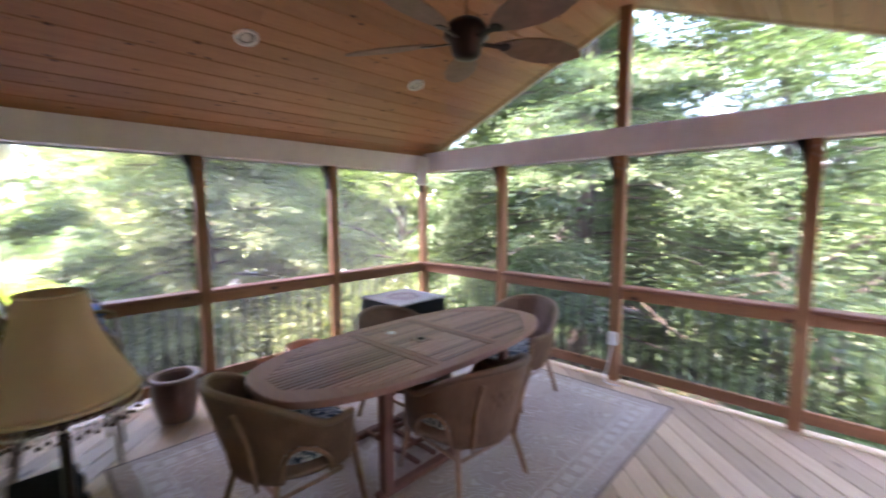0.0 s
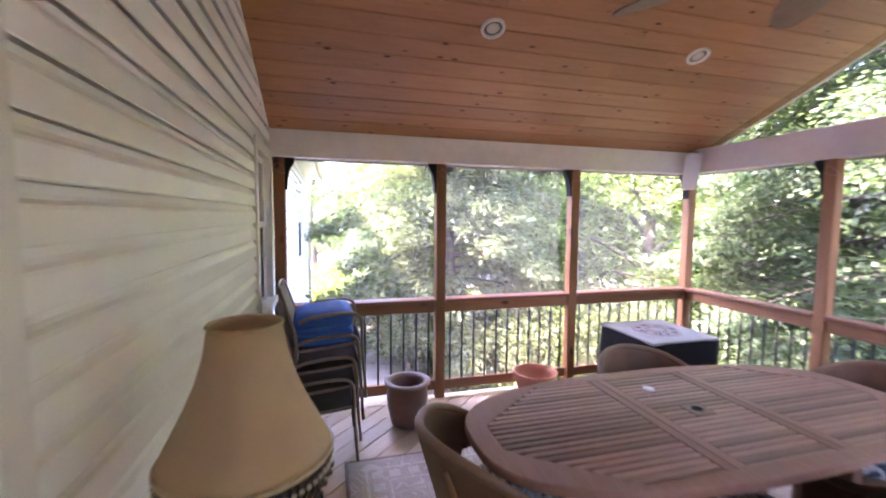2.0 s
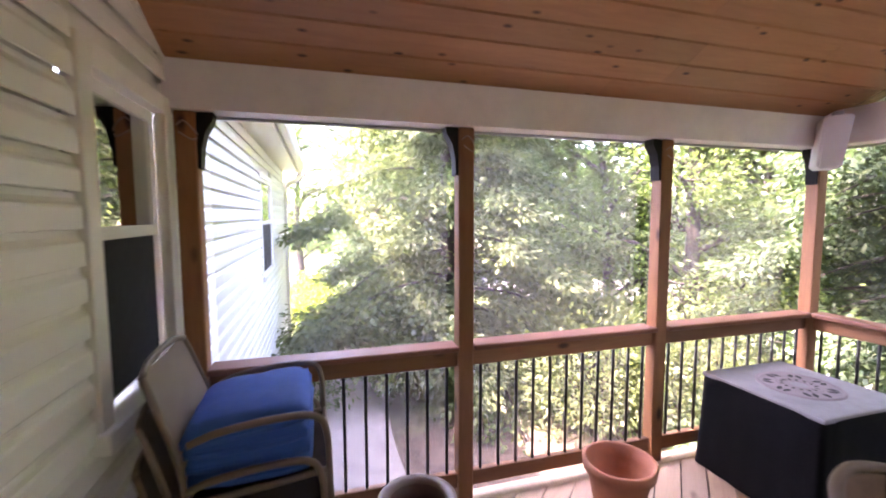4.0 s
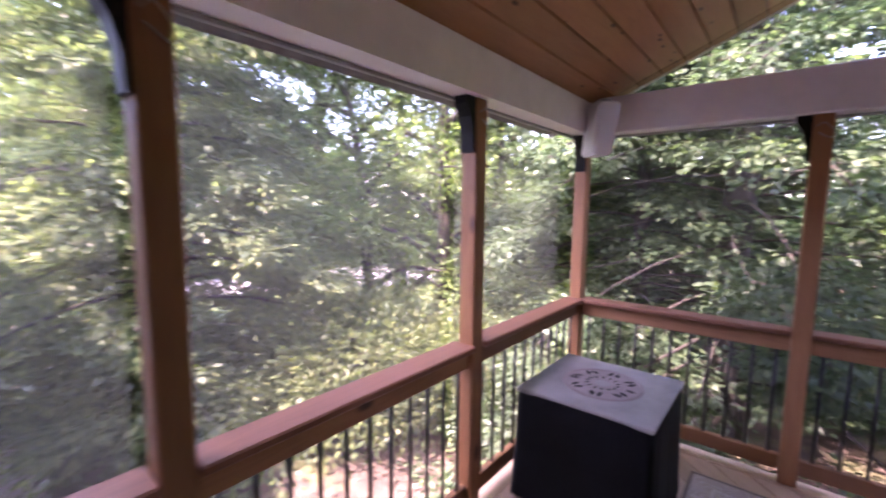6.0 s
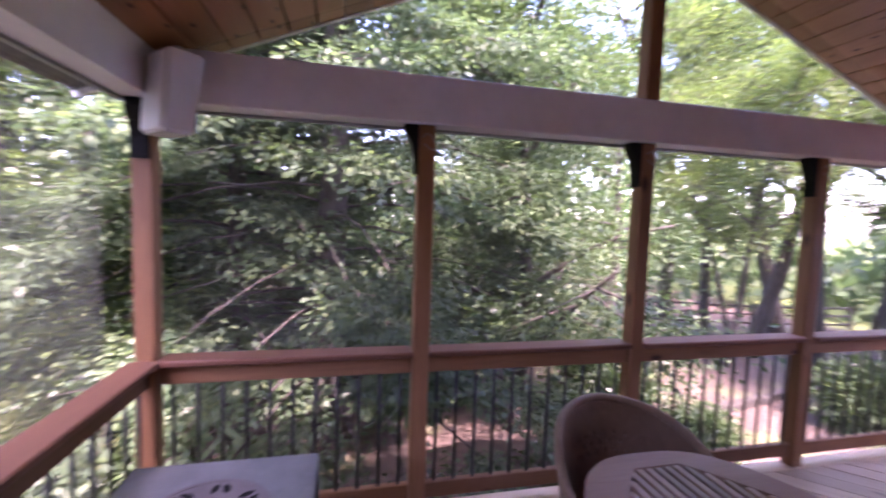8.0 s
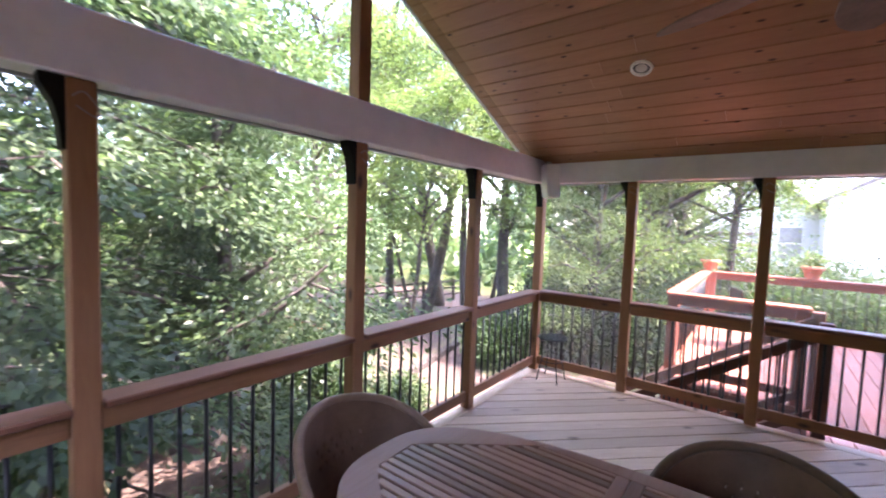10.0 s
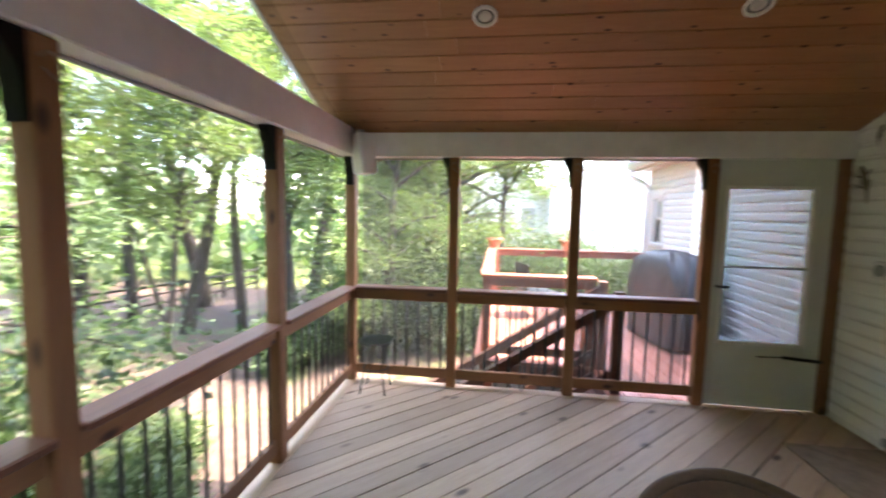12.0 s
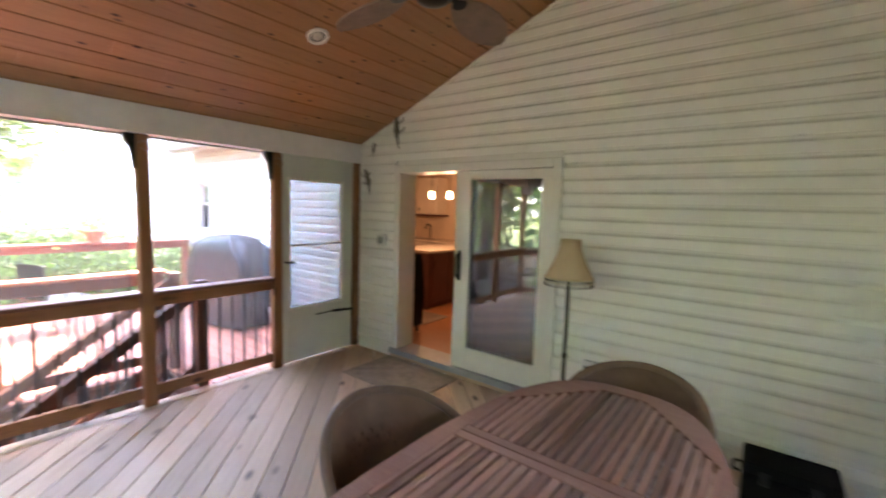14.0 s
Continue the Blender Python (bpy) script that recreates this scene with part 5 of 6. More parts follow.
# wall fittings on the siding
box_ = thing("outdoor_meter", "white wall box with a grey round dial", "wall box", pose(-0.19, YH + 0.006, 1.26))
part("housing", box_bm(-0.06, 0.06, 0.0, 0.05, -0.065, 0.065, 0.01, seg=2), M["white_plastic"], box_)
b = lathe_bm([(0.04, 0.0), (0.042, 0.012), (0.036, 0.018), (0.002, 0.016)], 24)
bmesh.ops.rotate(b, cent=(0, 0, 0), matrix=Matrix.Rotation(radians(-90), 3, "X"), verts=b.verts)
part("dial", b, M["grey_plastic"], box_, m=pose(0, 0.05, 0))
out = thing("outdoor_outlet", "grey metal outdoor outlet box with a plug", "outlet", pose(-2.50, YH + 0.006, 0.45))
part("box", box_bm(-0.055, 0.055, 0, 0.045, -0.035, 0.035, 0.008), M["grey_plastic"], out)
part("flap", box_bm(-0.058, 0.058, 0.046, 0.058, 0.0, 0.04, 0.004), M["white_plastic"], out)
part("plug", box_bm(0.01, 0.04, 0.046, 0.075, -0.03, -0.004, 0.005), M["black"], out)

po = thing("post_outlet", "white outlet box with a hanging cord on the post", "outlet", pose(-2.425, YN - PW / 2 - 0.001, 0.42))
part("box", box_bm(-0.04, 0.04, -0.05, 0.0, -0.06, 0.06, 0.008), M["white_plastic"], po)
part("cord", tube_bm(bend([(0.0, -0.03, -0.06), (-0.012, -0.04, -0.16), (-0.03, -0.05, -0.28), (-0.05, -0.06, -0.40), (0.02, -0.10, -0.408), (0.10, -0.08, -0.408)], 5), 0.006, 6), M["white_plastic"], po, smooth=True)


def wall_lizard(px, pz, length, roll, curl):
    """Plain cast metal ornament: tapered curved body with four stub legs."""
    pts = [(curl * math.sin(2.6 * s) * length, 0.02, length * (0.5 - s)) for s in [i / 10 for i in range(11)]]
    rad = [length * w for w in (0.02, 0.06, 0.05, 0.07, 0.085, 0.085, 0.065, 0.04, 0.028, 0.018, 0.006)]
    b_ = tube_bm(pts, rad, 8)
    for s, zz in ((-1, 0.22), (1, 0.22), (-1, -0.05), (1, -0.05)):
        tube_bm([(s * 0.04 * length, 0.015, zz * length), (s * 0.17 * length, 0.015, (zz + 0.06) * length), (s * 0.22 * length, 0.012, (zz + 0.13) * length)], length * 0.022, 6, b_)
    ob_ = tagged(new("wall_ornament", mesh_of("wall_ornament", b_, M["bronze"], True)), "weathered bronze wall ornament on the siding", "ornament", "wall ornaments")
    ob_.matrix_basis = pose(px, YH + 0.002, pz, 0, roll, 0)


M["bronze"] = plain("weathered_bronze", (0.14, 0.12, 0.095), 0.55, 0.5, vary=0.25)
wall_lizard(-0.40, 2.40, 0.36, 8, 0.10)
wall_lizard(-0.03, 2.23, 0.16, -6, 0.08)
wall_lizard(0.08, 1.88, 0.30, 12, -0.10)

# ---------------- kitchen things ----------------
M["cab_white"] = plain("cream_cabinet", (0.70, 0.62, 0.52), 0.4, vary=0.04)
M["cab_dark"] = plain("dark_cherry", (0.10, 0.028, 0.02), 0.35, vary=0.2)
M["granite"] = plain("pale_counter", (0.52, 0.43, 0.35), 0.25, vary=0.2, scale=30)
isl = thing("kitchen_island", "dark cherry kitchen island with drawer fronts", "cabinet", pose(0.0, 0.0, 0.086))
part("body", box_bm(0.50, 1.15, -2.60, -1.24, 0.08, 0.86, 0.004), M["cab_dark"], isl)
for q in range(3):
    dd = part("door", box_bm(0.478, 0.498, -2.56 + 0.44 * q, -2.15 + 0.44 * q, 0.10, 0.84, 0.006), M["cab_dark"], isl)
    part("handle", box_bm(0.462, 0.477, -2.20 + 0.44 * q, -2.19 + 0.44 * q, 0.62, 0.74, 0.003), M["black"], dd)
part("end_panel", box_bm(0.49, 1.16, -1.238, -1.20, 0.0, 0.86, 0.004), M["cab_dark"], isl)
part("plinth", box_bm(0.54, 1.12, -2.58, -1.25, 0.0, 0.078), M["cab_dark"], isl)
tagged(new("worktop", mesh_of("worktop", box_bm(0.44, 1.20, -2.64, -1.16, 0.948, 0.985, 0.006), M["granite"])), "pale stone worktop on the island", "worktop")
base_cab = thing("base_cabinet", "cream base cabinet along the kitchen wall", "cabinet", pose(1.9, -3.08, 0.086))
part("body", box_bm(-1.0, 1.6, -0.30, 0.28, 0.0, 0.86, 0.004), M["cab_white"], base_cab)
for q in range(5):
    dd = part("door", box_bm(-0.98 + 0.5 * q, -0.52 + 0.5 * q, 0.281, 0.30, 0.10, 0.84, 0.005), M["cab_white"], base_cab)
    part("handle", box_bm(-0.78 + 0.5 * q, -0.72 + 0.5 * q, 0.301, 0.318, 0.77, 0.782, 0.003), M["black"], dd)
tagged(new("counter_top", mesh_of("counter_top", box_bm(0.88, 3.55, -3.39, -2.74, 0.948, 0.985, 0.005), M["granite"])), "pale stone counter along the wall", "worktop")
wall_cab = thing("wall_cabinet", "cream wall cabinet with paired doors above the counter", "cabinet", pose(2.6, -3.2, 1.5))
part("body", box_bm(-0.75, 0.75, -0.20, 0.14, 0, 0.75, 0.004), M["cab_white"], wall_cab)
part("light_rail", box_bm(-0.80, 0.80, -0.20, 0.17, -0.04, -0.002, 0.004), M["cab_dark"], wall_cab)
for q in range(3):
    dd = part("door", box_bm(-0.74 + 0.5 * q, -0.26 + 0.5 * q, 0.141, 0.16, 0.01, 0.74, 0.006), M["cab_white"], wall_cab)
    part("handle", box_bm(-0.30 + 0.5 * q, -0.28 + 0.5 * q, 0.161, 0.18, 0.06, 0.14, 0.003), M["black"], dd)
tap = tube_bm(bend([(2.05, -3.12, 0.986), (2.05, -3.12, 1.22), (2.05, -3.06, 1.30), (2.05, -2.97, 1.26), (2.05, -2.95, 1.2)], 5), 0.012, 8)
tagged(new("kitchen_tap", mesh_of("kitchen_tap", tap, M["black"], True)), "dark arched kitchen tap", "tap")
M["pendant"] = glow("pendant_glass", (1.0, 0.66, 0.30), 0.22)
for px in (0.36, 0.71):
    pd = thing("pendant_lamp", "small glowing glass pendant lamp over the island", "lamp", pose(px, -1.5, 1.83), "pendant lamps")
    gl_ = part("shade", lathe_bm([(0.015, 0.06), (0.042, 0.045), (0.048, 0.0), (0.042, -0.048), (0.03, -0.06)], 20), M["pendant"], pd, smooth=True)
    part("cord", tube_bm([(0, 0, 0.07), (0, 0, 0.66)], 0.004, 6), M["black"], pd)
    lt = bpy.data.lights.new("pendant_bulb", "POINT")
    lt.energy, lt.color, lt.shadow_soft_size = 0.36, (1.0, 0.60, 0.30), 0.08
    lo = new("pendant_bulb", lt)
    lo.location = (px, -1.5, 1.70)
seat_ = thing("dining_chair", "black slip-covered high-back chair just inside the door", "chair", pose(-0.15, -0.08, 0.086, 0, 0, 90))
part("backrest", prism_bm([(-0.09, 0.10), (0.03, 0.10), (0.05, 0.50), (0.02, 0.86), (-0.01, 0.97), (-0.06, 0.95)], "x", -0.22, 0.18), M["cover"], seat_)
part("seat", box_bm(-0.22, 0.18, -0.46, -0.092, 0.40, 0.48, 0.02), M["cover"], seat_)
part("skirt", box_bm(-0.215, 0.175, -0.45, -0.094, 0.05, 0.398, 0.01), M["cover"], seat_)
for sx in (-0.19, 0.15):
    for sy in (-0.42, -0.03):
        part("leg", box_bm(sx - 0.018, sx + 0.018, sy - 0.018, sy + 0.018, 0.0, 0.12, 0.003), M["cover"], seat_)
drape = tagged(new("curtain"), "pale pleated curtain drawn aside behind the glass door", "curtain")
b = bmesh.new()
line = [(-2.02 + 0.30 * q / 40, 0.085 + 0.022 * math.sin(q * 1.25)) for q in range(41)]
for off in (0.0, 0.004):
    lo_ = [b.verts.new((x_, y_ + off, 0.12)) for x_, y_ in line]
    hi_ = [b.verts.new((x_, y_ + off, 2.15)) for x_, y_ in line]
    for q in range(40):
        b.faces.new((lo_[q], lo_[q + 1], hi_[q + 1], hi_[q]))
part("cloth", b, M["white_plastic"], drape, smooth=True)
part("rod", tube_bm([(-2.2, 0.085, 2.17), (-0.3, 0.085, 2.17)], 0.012, 8), M["black"], drape)
runner = tagged(new("kitchen_rug", mesh_of("kitchen_rug", box_bm(0.0, 1.6, -1.1, -0.35, 0.087, 0.094, 0.003), M["rug_edge"])), "brown kitchen runner on the oak floor", "rug")


# ---------------- outdoors ----------------
# ground: one sheet to the horizon
bm = bmesh.new()
gx = [-400, -150, -70, -45] + [-34 + 1.0 * i for i in range(69)] + [45, 70, 150, 400]
gy = [-400, -150, -60, -30, -15] + [-8 + 1.0 * i for i in range(49)] + [55, 80, 150, 400]
gv = [[bm.verts.new((x, y, ground_z(x, y))) for x in gx] for y in gy]
for r in range(len(gy) - 1):
    for c in range(len(gx) - 1):
        bm.faces.new((gv[r][c], gv[r][c + 1], gv[r + 1][c + 1], gv[r + 1][c]))
ground = tagged(new("ground", mesh_of("ground", bm, M["ground"], True)), "leaf-littered yard with patches of lawn", "ground", kind="structure")


def strip(name, pts, width, lift, material, label, cat):
    b_ = bmesh.new()
    rows = []
    P = bend(pts, 8)
    for i, p in enumerate(P):
        t_ = (P[min(i + 1, len(P) - 1)] - P[max(i - 1, 0)]).normalized()
        s_ = Vector((-t_.y, t_.x, 0))
        rows.append([b_.verts.new((q.x, q.y, ground_z(q.x, q.y) + lift)) for q in [p + s_ * width * k_ / 4 for k_ in range(-2, 3)]])
    for a_, c_ in zip(rows, rows[1:]):
        for k_ in range(4):
            b_.faces.new((a_[k_], a_[k_ + 1], c_[k_ + 1], c_[k_]))
    return tagged(new(name, mesh_of(name, b_, material)), label, cat, kind="structure")


strip("road", [(-27, -30, 0), (-24, -10, 0), (-22, 5, 0), (-19, 18, 0), (-12, 30, 0), (2, 38, 0)], 6.0, 0.10, M["asphalt"], "sunlit pale road beyond the trees", "road")
strip("garden_path", [(-5.6, 1.3, 0), (-8.0, 1.2, 0), (-12.0, 1.6, 0), (-17, 2.0, 0)], 1.3, 0.07, M["path"], "narrow dusty path along the house", "path")
bedge = tagged(new("bed_edging"), "low timber edging of the flower bed by the house", "edging")
for q in range(4):
    part("timber", box_bm(-14.2 + 0.9 * q, -13.32 + 0.9 * q, 1.95, 2.05, ground_z(-13 + q, 2) - 0.05, ground_z(-13 + q, 2) + 0.14, 0.01), M["red_deck"], bedge)


# leaves -------------------------------------------------------
def leaf_mesh(name, P, D, N, L, W, material):
    """Diamond leaves: place, direction, normal, length, width (numpy)."""
    n_ = len(P)
    D = D / np.maximum(np.linalg.norm(D, axis=1, keepdims=True), 1e-6)
    S_ = np.cross(D, N)
    S_ /= np.maximum(np.linalg.norm(S_, axis=1, keepdims=True), 1e-6)
    U = np.cross(S_, D)
    L, W = L[:, None], W[:, None]
    V = np.empty((n_, 4, 3))
    V[:, 0] = P
    V[:, 1] = P + D * L * 0.45 + S_ * W * 0.5 - U * L * 0.05
    V[:, 2] = P + D * L
    V[:, 3] = P + D * L * 0.45 - S_ * W * 0.5 - U * L * 0.05
    me = bpy.data.meshes.new(name)
    me.vertices.add(n_ * 4)
    me.vertices.foreach_set("co", V.reshape(-1))
    me.loops.add(n_ * 4)
    me.loops.foreach_set("vertex_index", np.arange(n_ * 4, dtype=np.int32))
    me.polygons.add(n_)
    me.polygons.foreach_set("loop_start", np.arange(n_, dtype=np.int32) * 4)
    me.polygons.foreach_set("loop_total", np.full(n_, 4, dtype=np.int32))
    me.update(calc_edges=True)
    me.materials.append(material)
    return me


def sprays(tips, dirs, rng, per, spread, flat, length, width, droop=0.25):
    """Leaves scattered round branch points: flat gives fan-like layers, else a clump."""
    n_ = len(tips) * per
    P = np.repeat(tips, per, axis=0)
    Dr = np.repeat(dirs, per, axis=0)
    off = rng.normal(0, 1, (n_, 3)) * spread
    off[:, 2] *= flat
    D = Dr * 0.6 + off / spread * 0.5 + rng.normal(0, 0.35, (n_, 3))
    D[:, 2] -= droop
    N = rng.normal(0, 0.45, (n_, 3)) + np.array([0, 0, 1.0])
    L = length * rng.uniform(0.6, 1.3, n_)
    return P + off, D, N, L, width * rng.uniform(0.7, 1.25, n_)


def evergreen(name, label, height, radius, seed, clear=0.10, per=24, limbs=110, material="needle", leaf=(0.092, 0.036), bare=0.0):
    """Trunk, drooping limbs and side twigs, each twig a flat fan of small sprays."""
    rng = np.random.default_rng(seed)
    rnd = random.Random(seed)
    tr = thing(name, label, "tree")
    b_ = tube_bm([(0.05 * math.sin(z_ * 0.7 + seed), 0.05 * math.cos(z_ * 0.6), z_ - 0.4) for z_ in np.linspace(0, height, 14)], [max(0.015, 0.215 * (height / 13) * (1 - z_ / height) ** 0.8) for z_ in np.linspace(0, height, 14)], 10)
    tips, dirs = [], []
    for i in range(limbs):
        f = clear + (1 - clear) * ((i + rnd.random()) / limbs) ** 1.15
        z_ = f * height
        ln = radius * (1 - f) ** 0.75 * rnd.uniform(0.7, 1.15) + 0.25
        a = i * 2.399 + rnd.uniform(-0.4, 0.4)
        c_, s_ = math.cos(a), math.sin(a)
        rise = rnd.uniform(-0.05, 0.25) + 0.3 * f
        out_, across = Vector((c_, s_, 0)), Vector((-s_, c_, 0))
        wave = rnd.uniform(-0.25, 0.25)

        def along(s):
            return out_ * ln * s + across * wave * ln * math.sin(2.2 * s) + Vector((0, 0, z_ - 0.4 + ln * (rise * s - 0.45 * s * s)))

        tube_bm([along(q / 5) for q in range(6)], [(0.022 if f < bare else 0.034) * (1 - 0.85 * q / 5) * (1 - 0.6 * f) + 0.003 for q in range(6)], 5, b_)
        first = 0.62 if f < bare else 0.10
        for q in range(int(ln * 8) + 3):
            s = first + (1 - first) * rnd.random() ** 0.85
            p = along(s)
            side = rnd.uniform(-1, 1) * 0.45 * ln * (1.1 - s * 0.7)
            end = p + across * side + out_ * (abs(side) * 0.5 + 0.1) - Vector((0, 0, 0.16 * abs(side) + 0.04))
            if rnd.random() < 0.3:
                tube_bm([p, end], [0.008, 0.002], 3, b_)
            if f < bare and rnd.random() < 0.4:
                continue
            for e_ in (0.35, 0.7, 1.0):
                tips.append(p.lerp(end, e_))
                dirs.append((end - p).normalized() + out_ * 0.4)
    part("trunk", b_, M["bark"], tr, smooth=True)
    tips, dirs = np.array([tuple(t_) for t_ in tips]), np.array([tuple(t_) for t_ in dirs])
    part("crown", leaf_mesh("crown", *sprays(tips, dirs, rng, per, 0.125, 0.45, *leaf, droop=0.35), M[material]), None, tr, "dense dark green sprays")
    return tr


def broadleaf(name, label, height, radius, seed, fork=0.35, per=50, material="leaf", lean=(0, 0), trunk=0.20, leaf=(0.092, 0.06)):
    rng = np.random.default_rng(seed)
    rnd = random.Random(seed)
    tr = thing(name, label, "tree")
    th = height * 0.85
    spine = [(lean[0] * (z_ / th) ** 1.3 * th * 0.3 + 0.08 * math.sin(z_ + seed), lean[1] * (z_ / th) ** 1.3 * th * 0.3 + 0.08 * math.cos(z_ * 0.8), z_ - 0.4) for z_ in np.linspace(0, th, 12)]
    b_ = tube_bm(spine, [max(0.02, trunk * (1 - q / 12) ** 0.7) for q in range(12)], 10)
    tips, dirs = [], []
    n_l = 16
    for i in range(n_l):
        f = fork + (1 - fork) * (i + rnd.random() * 0.6) / n_l
        k_ = f * 11
        i0 = min(int(k_), 10)
        base = Vector(spine[i0]).lerp(Vector(spine[i0 + 1]), k_ - i0)
        a = i * 2.399 + rnd.uniform(-0.5, 0.5)
        ln = radius * rnd.uniform(0.65, 1.1) * (1.05 - 0.55 * f)
        d_ = Vector((math.cos(a), math.sin(a), rnd.uniform(0.25, 0.8))).normalized()
        mid = base + d_ * ln * 0.5 + Vector((0, 0, 0.06 * ln))
        end = base + d_ * ln + Vector((0, 0, rnd.uniform(-0.15, 0.1) * ln))
        tube_bm(bend([base, mid, end], 3), [0.07 * trunk / 0.17 * (1 - 0.12 * q) for q in range(7)], 6, b_)
        for q in range(7):
            s0 = mid.lerp(end, rnd.uniform(-0.5, 1.0))
            e_ = s0 + Vector((rnd.gauss(0, 1), rnd.gauss(0, 1), rnd.gauss(0.1, 0.55))).normalized() * ln * rnd.uniform(0.25, 0.5)
            tube_bm([s0, s0.lerp(e_, 0.5) + Vector((0, 0, 0.03)), e_], [0.018, 0.01, 0.004], 4, b_)
            for w in (0.35, 0.6, 0.8, 1.0):
                tips.append(s0.lerp(e_, w) + Vector((rnd.gauss(0, 0.12), rnd.gauss(0, 0.12), rnd.gauss(0, 0.1))))
                dirs.append((e_ - s0).normalized())
    part("trunk", b_, M["bark"], tr, smooth=True)
    tips, dirs = np.array([tuple(t_) for t_ in tips]), np.array([tuple(t_) for t_ in dirs])
    part("crown", leaf_mesh("crown", *sprays(tips, dirs, rng, per, 0.24 * radius / 3.0 + 0.1, 0.5, *leaf), M[material]), None, tr, "loose sunlit green leaves")
    return tr


def shrub(name, label, radius, seed, material="shrub", leaf=(0.08, 0.05), n_=2600, bloom=None):
    rng = np.random.default_rng(seed)
    s_ = thing(name, label, "shrub")
    v = rng.normal(0, 1, (n_ // 12, 3))
    v /= np.linalg.norm(v, axis=1, keepdims=True)
    r_ = radius * (0.55 + 0.5 * rng.random((len(v), 1)))
    tips = v * r_ * np.array([1, 1, 0.8]) + np.array([0, 0, radius * 0.75])
    tips = tips[tips[:, 2] > 0.03]
    b_ = bmesh.new()
    for t_ in tips[::6]:
        tube_bm([(0, 0, -0.1), tuple(t_ * 0.55), tuple(t_)], [0.015, 0.01, 0.003], 4, b_)
    part("stems", b_, M["bark"], s_)
    part("foliage", leaf_mesh("foliage", *sprays(tips, tips / radius, rng, 12, 0.11 * radius + 0.04, 0.8, *leaf), M[material]), None, s_)
    if bloom:
        part("blossom", leaf_mesh("blossom", *sprays(tips[::3], tips[::3] / radius, rng, 5, 0.06, 0.8, 0.05, 0.045), M[bloom]), None, s_, "red blossom")
    return s_


def put(src, x, y, scale=1.0, turn=0.0, group=""):
    """A copy of a tree or shrub standing on the ground."""
    c_ = copy_thing(src, pose(x, y, ground_z(x, y), 0, 0, turn))
    c_.scale = (scale, scale, scale)
    return c_


def plant(src, x, y, scale=1.0, turn=0.0):
    src.matrix_basis = pose(x, y, ground_z(x, y), 0, 0, turn)
    src.scale = (scale, scale, scale)
    return src


ev1 = plant(evergreen("evergreen_tree", "large dark hemlock with drooping branches near the porch", 12.5, 2.7, 11, clear=0.02, limbs=160, per=23, material="needle_sunlit", leaf=(0.098, 0.05)), -10.2, 3.32)
ev2 = plant(evergreen("evergreen_tree", "dense hemlock with dark trunk beyond the railing", 14.0, 3.5, 23, clear=0.10, bare=0.29, limbs=160, per=26, leaf=(0.078, 0.042)), -4.35, 7.85, 1.0, 0)
ev3 = plant(evergreen("evergreen_tree", "hemlock standing farther back in the yard", 12.0, 3.0, 37, clear=0.06, bare=0.15, limbs=80, per=15, leaf=(0.13, 0.07)), -14.0, 4.6)
de1 = plant(broadleaf("broadleaf_tree", "tall broadleaf tree with a leaning dark trunk", 12.0, 3.6, 5, fork=0.46, per=46, lean=(0.39, -0.5), trunk=0.23), 7.9, 12.4)
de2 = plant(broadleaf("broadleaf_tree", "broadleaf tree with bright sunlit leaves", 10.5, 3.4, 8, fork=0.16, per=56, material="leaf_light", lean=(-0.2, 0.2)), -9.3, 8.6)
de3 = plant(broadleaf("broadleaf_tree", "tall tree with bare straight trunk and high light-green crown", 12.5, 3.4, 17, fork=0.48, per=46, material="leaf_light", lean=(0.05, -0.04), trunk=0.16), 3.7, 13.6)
ho1 = plant(broadleaf("holly_tree", "dense broadleaf evergreen beyond the railing", 8.0, 2.9, 31, fork=0.10, per=95, material="shrub", trunk=0.13, leaf=(0.08, 0.05)), -1.5, 8.3)
de4 = plant(broadleaf("sapling_tree", "slender curved tree with light green leaves", 9.0, 2.6, 41, fork=0.42, per=34, material="leaf_light", lean=(-0.78, 0.85), trunk=0.085), 7.6, 12.6)
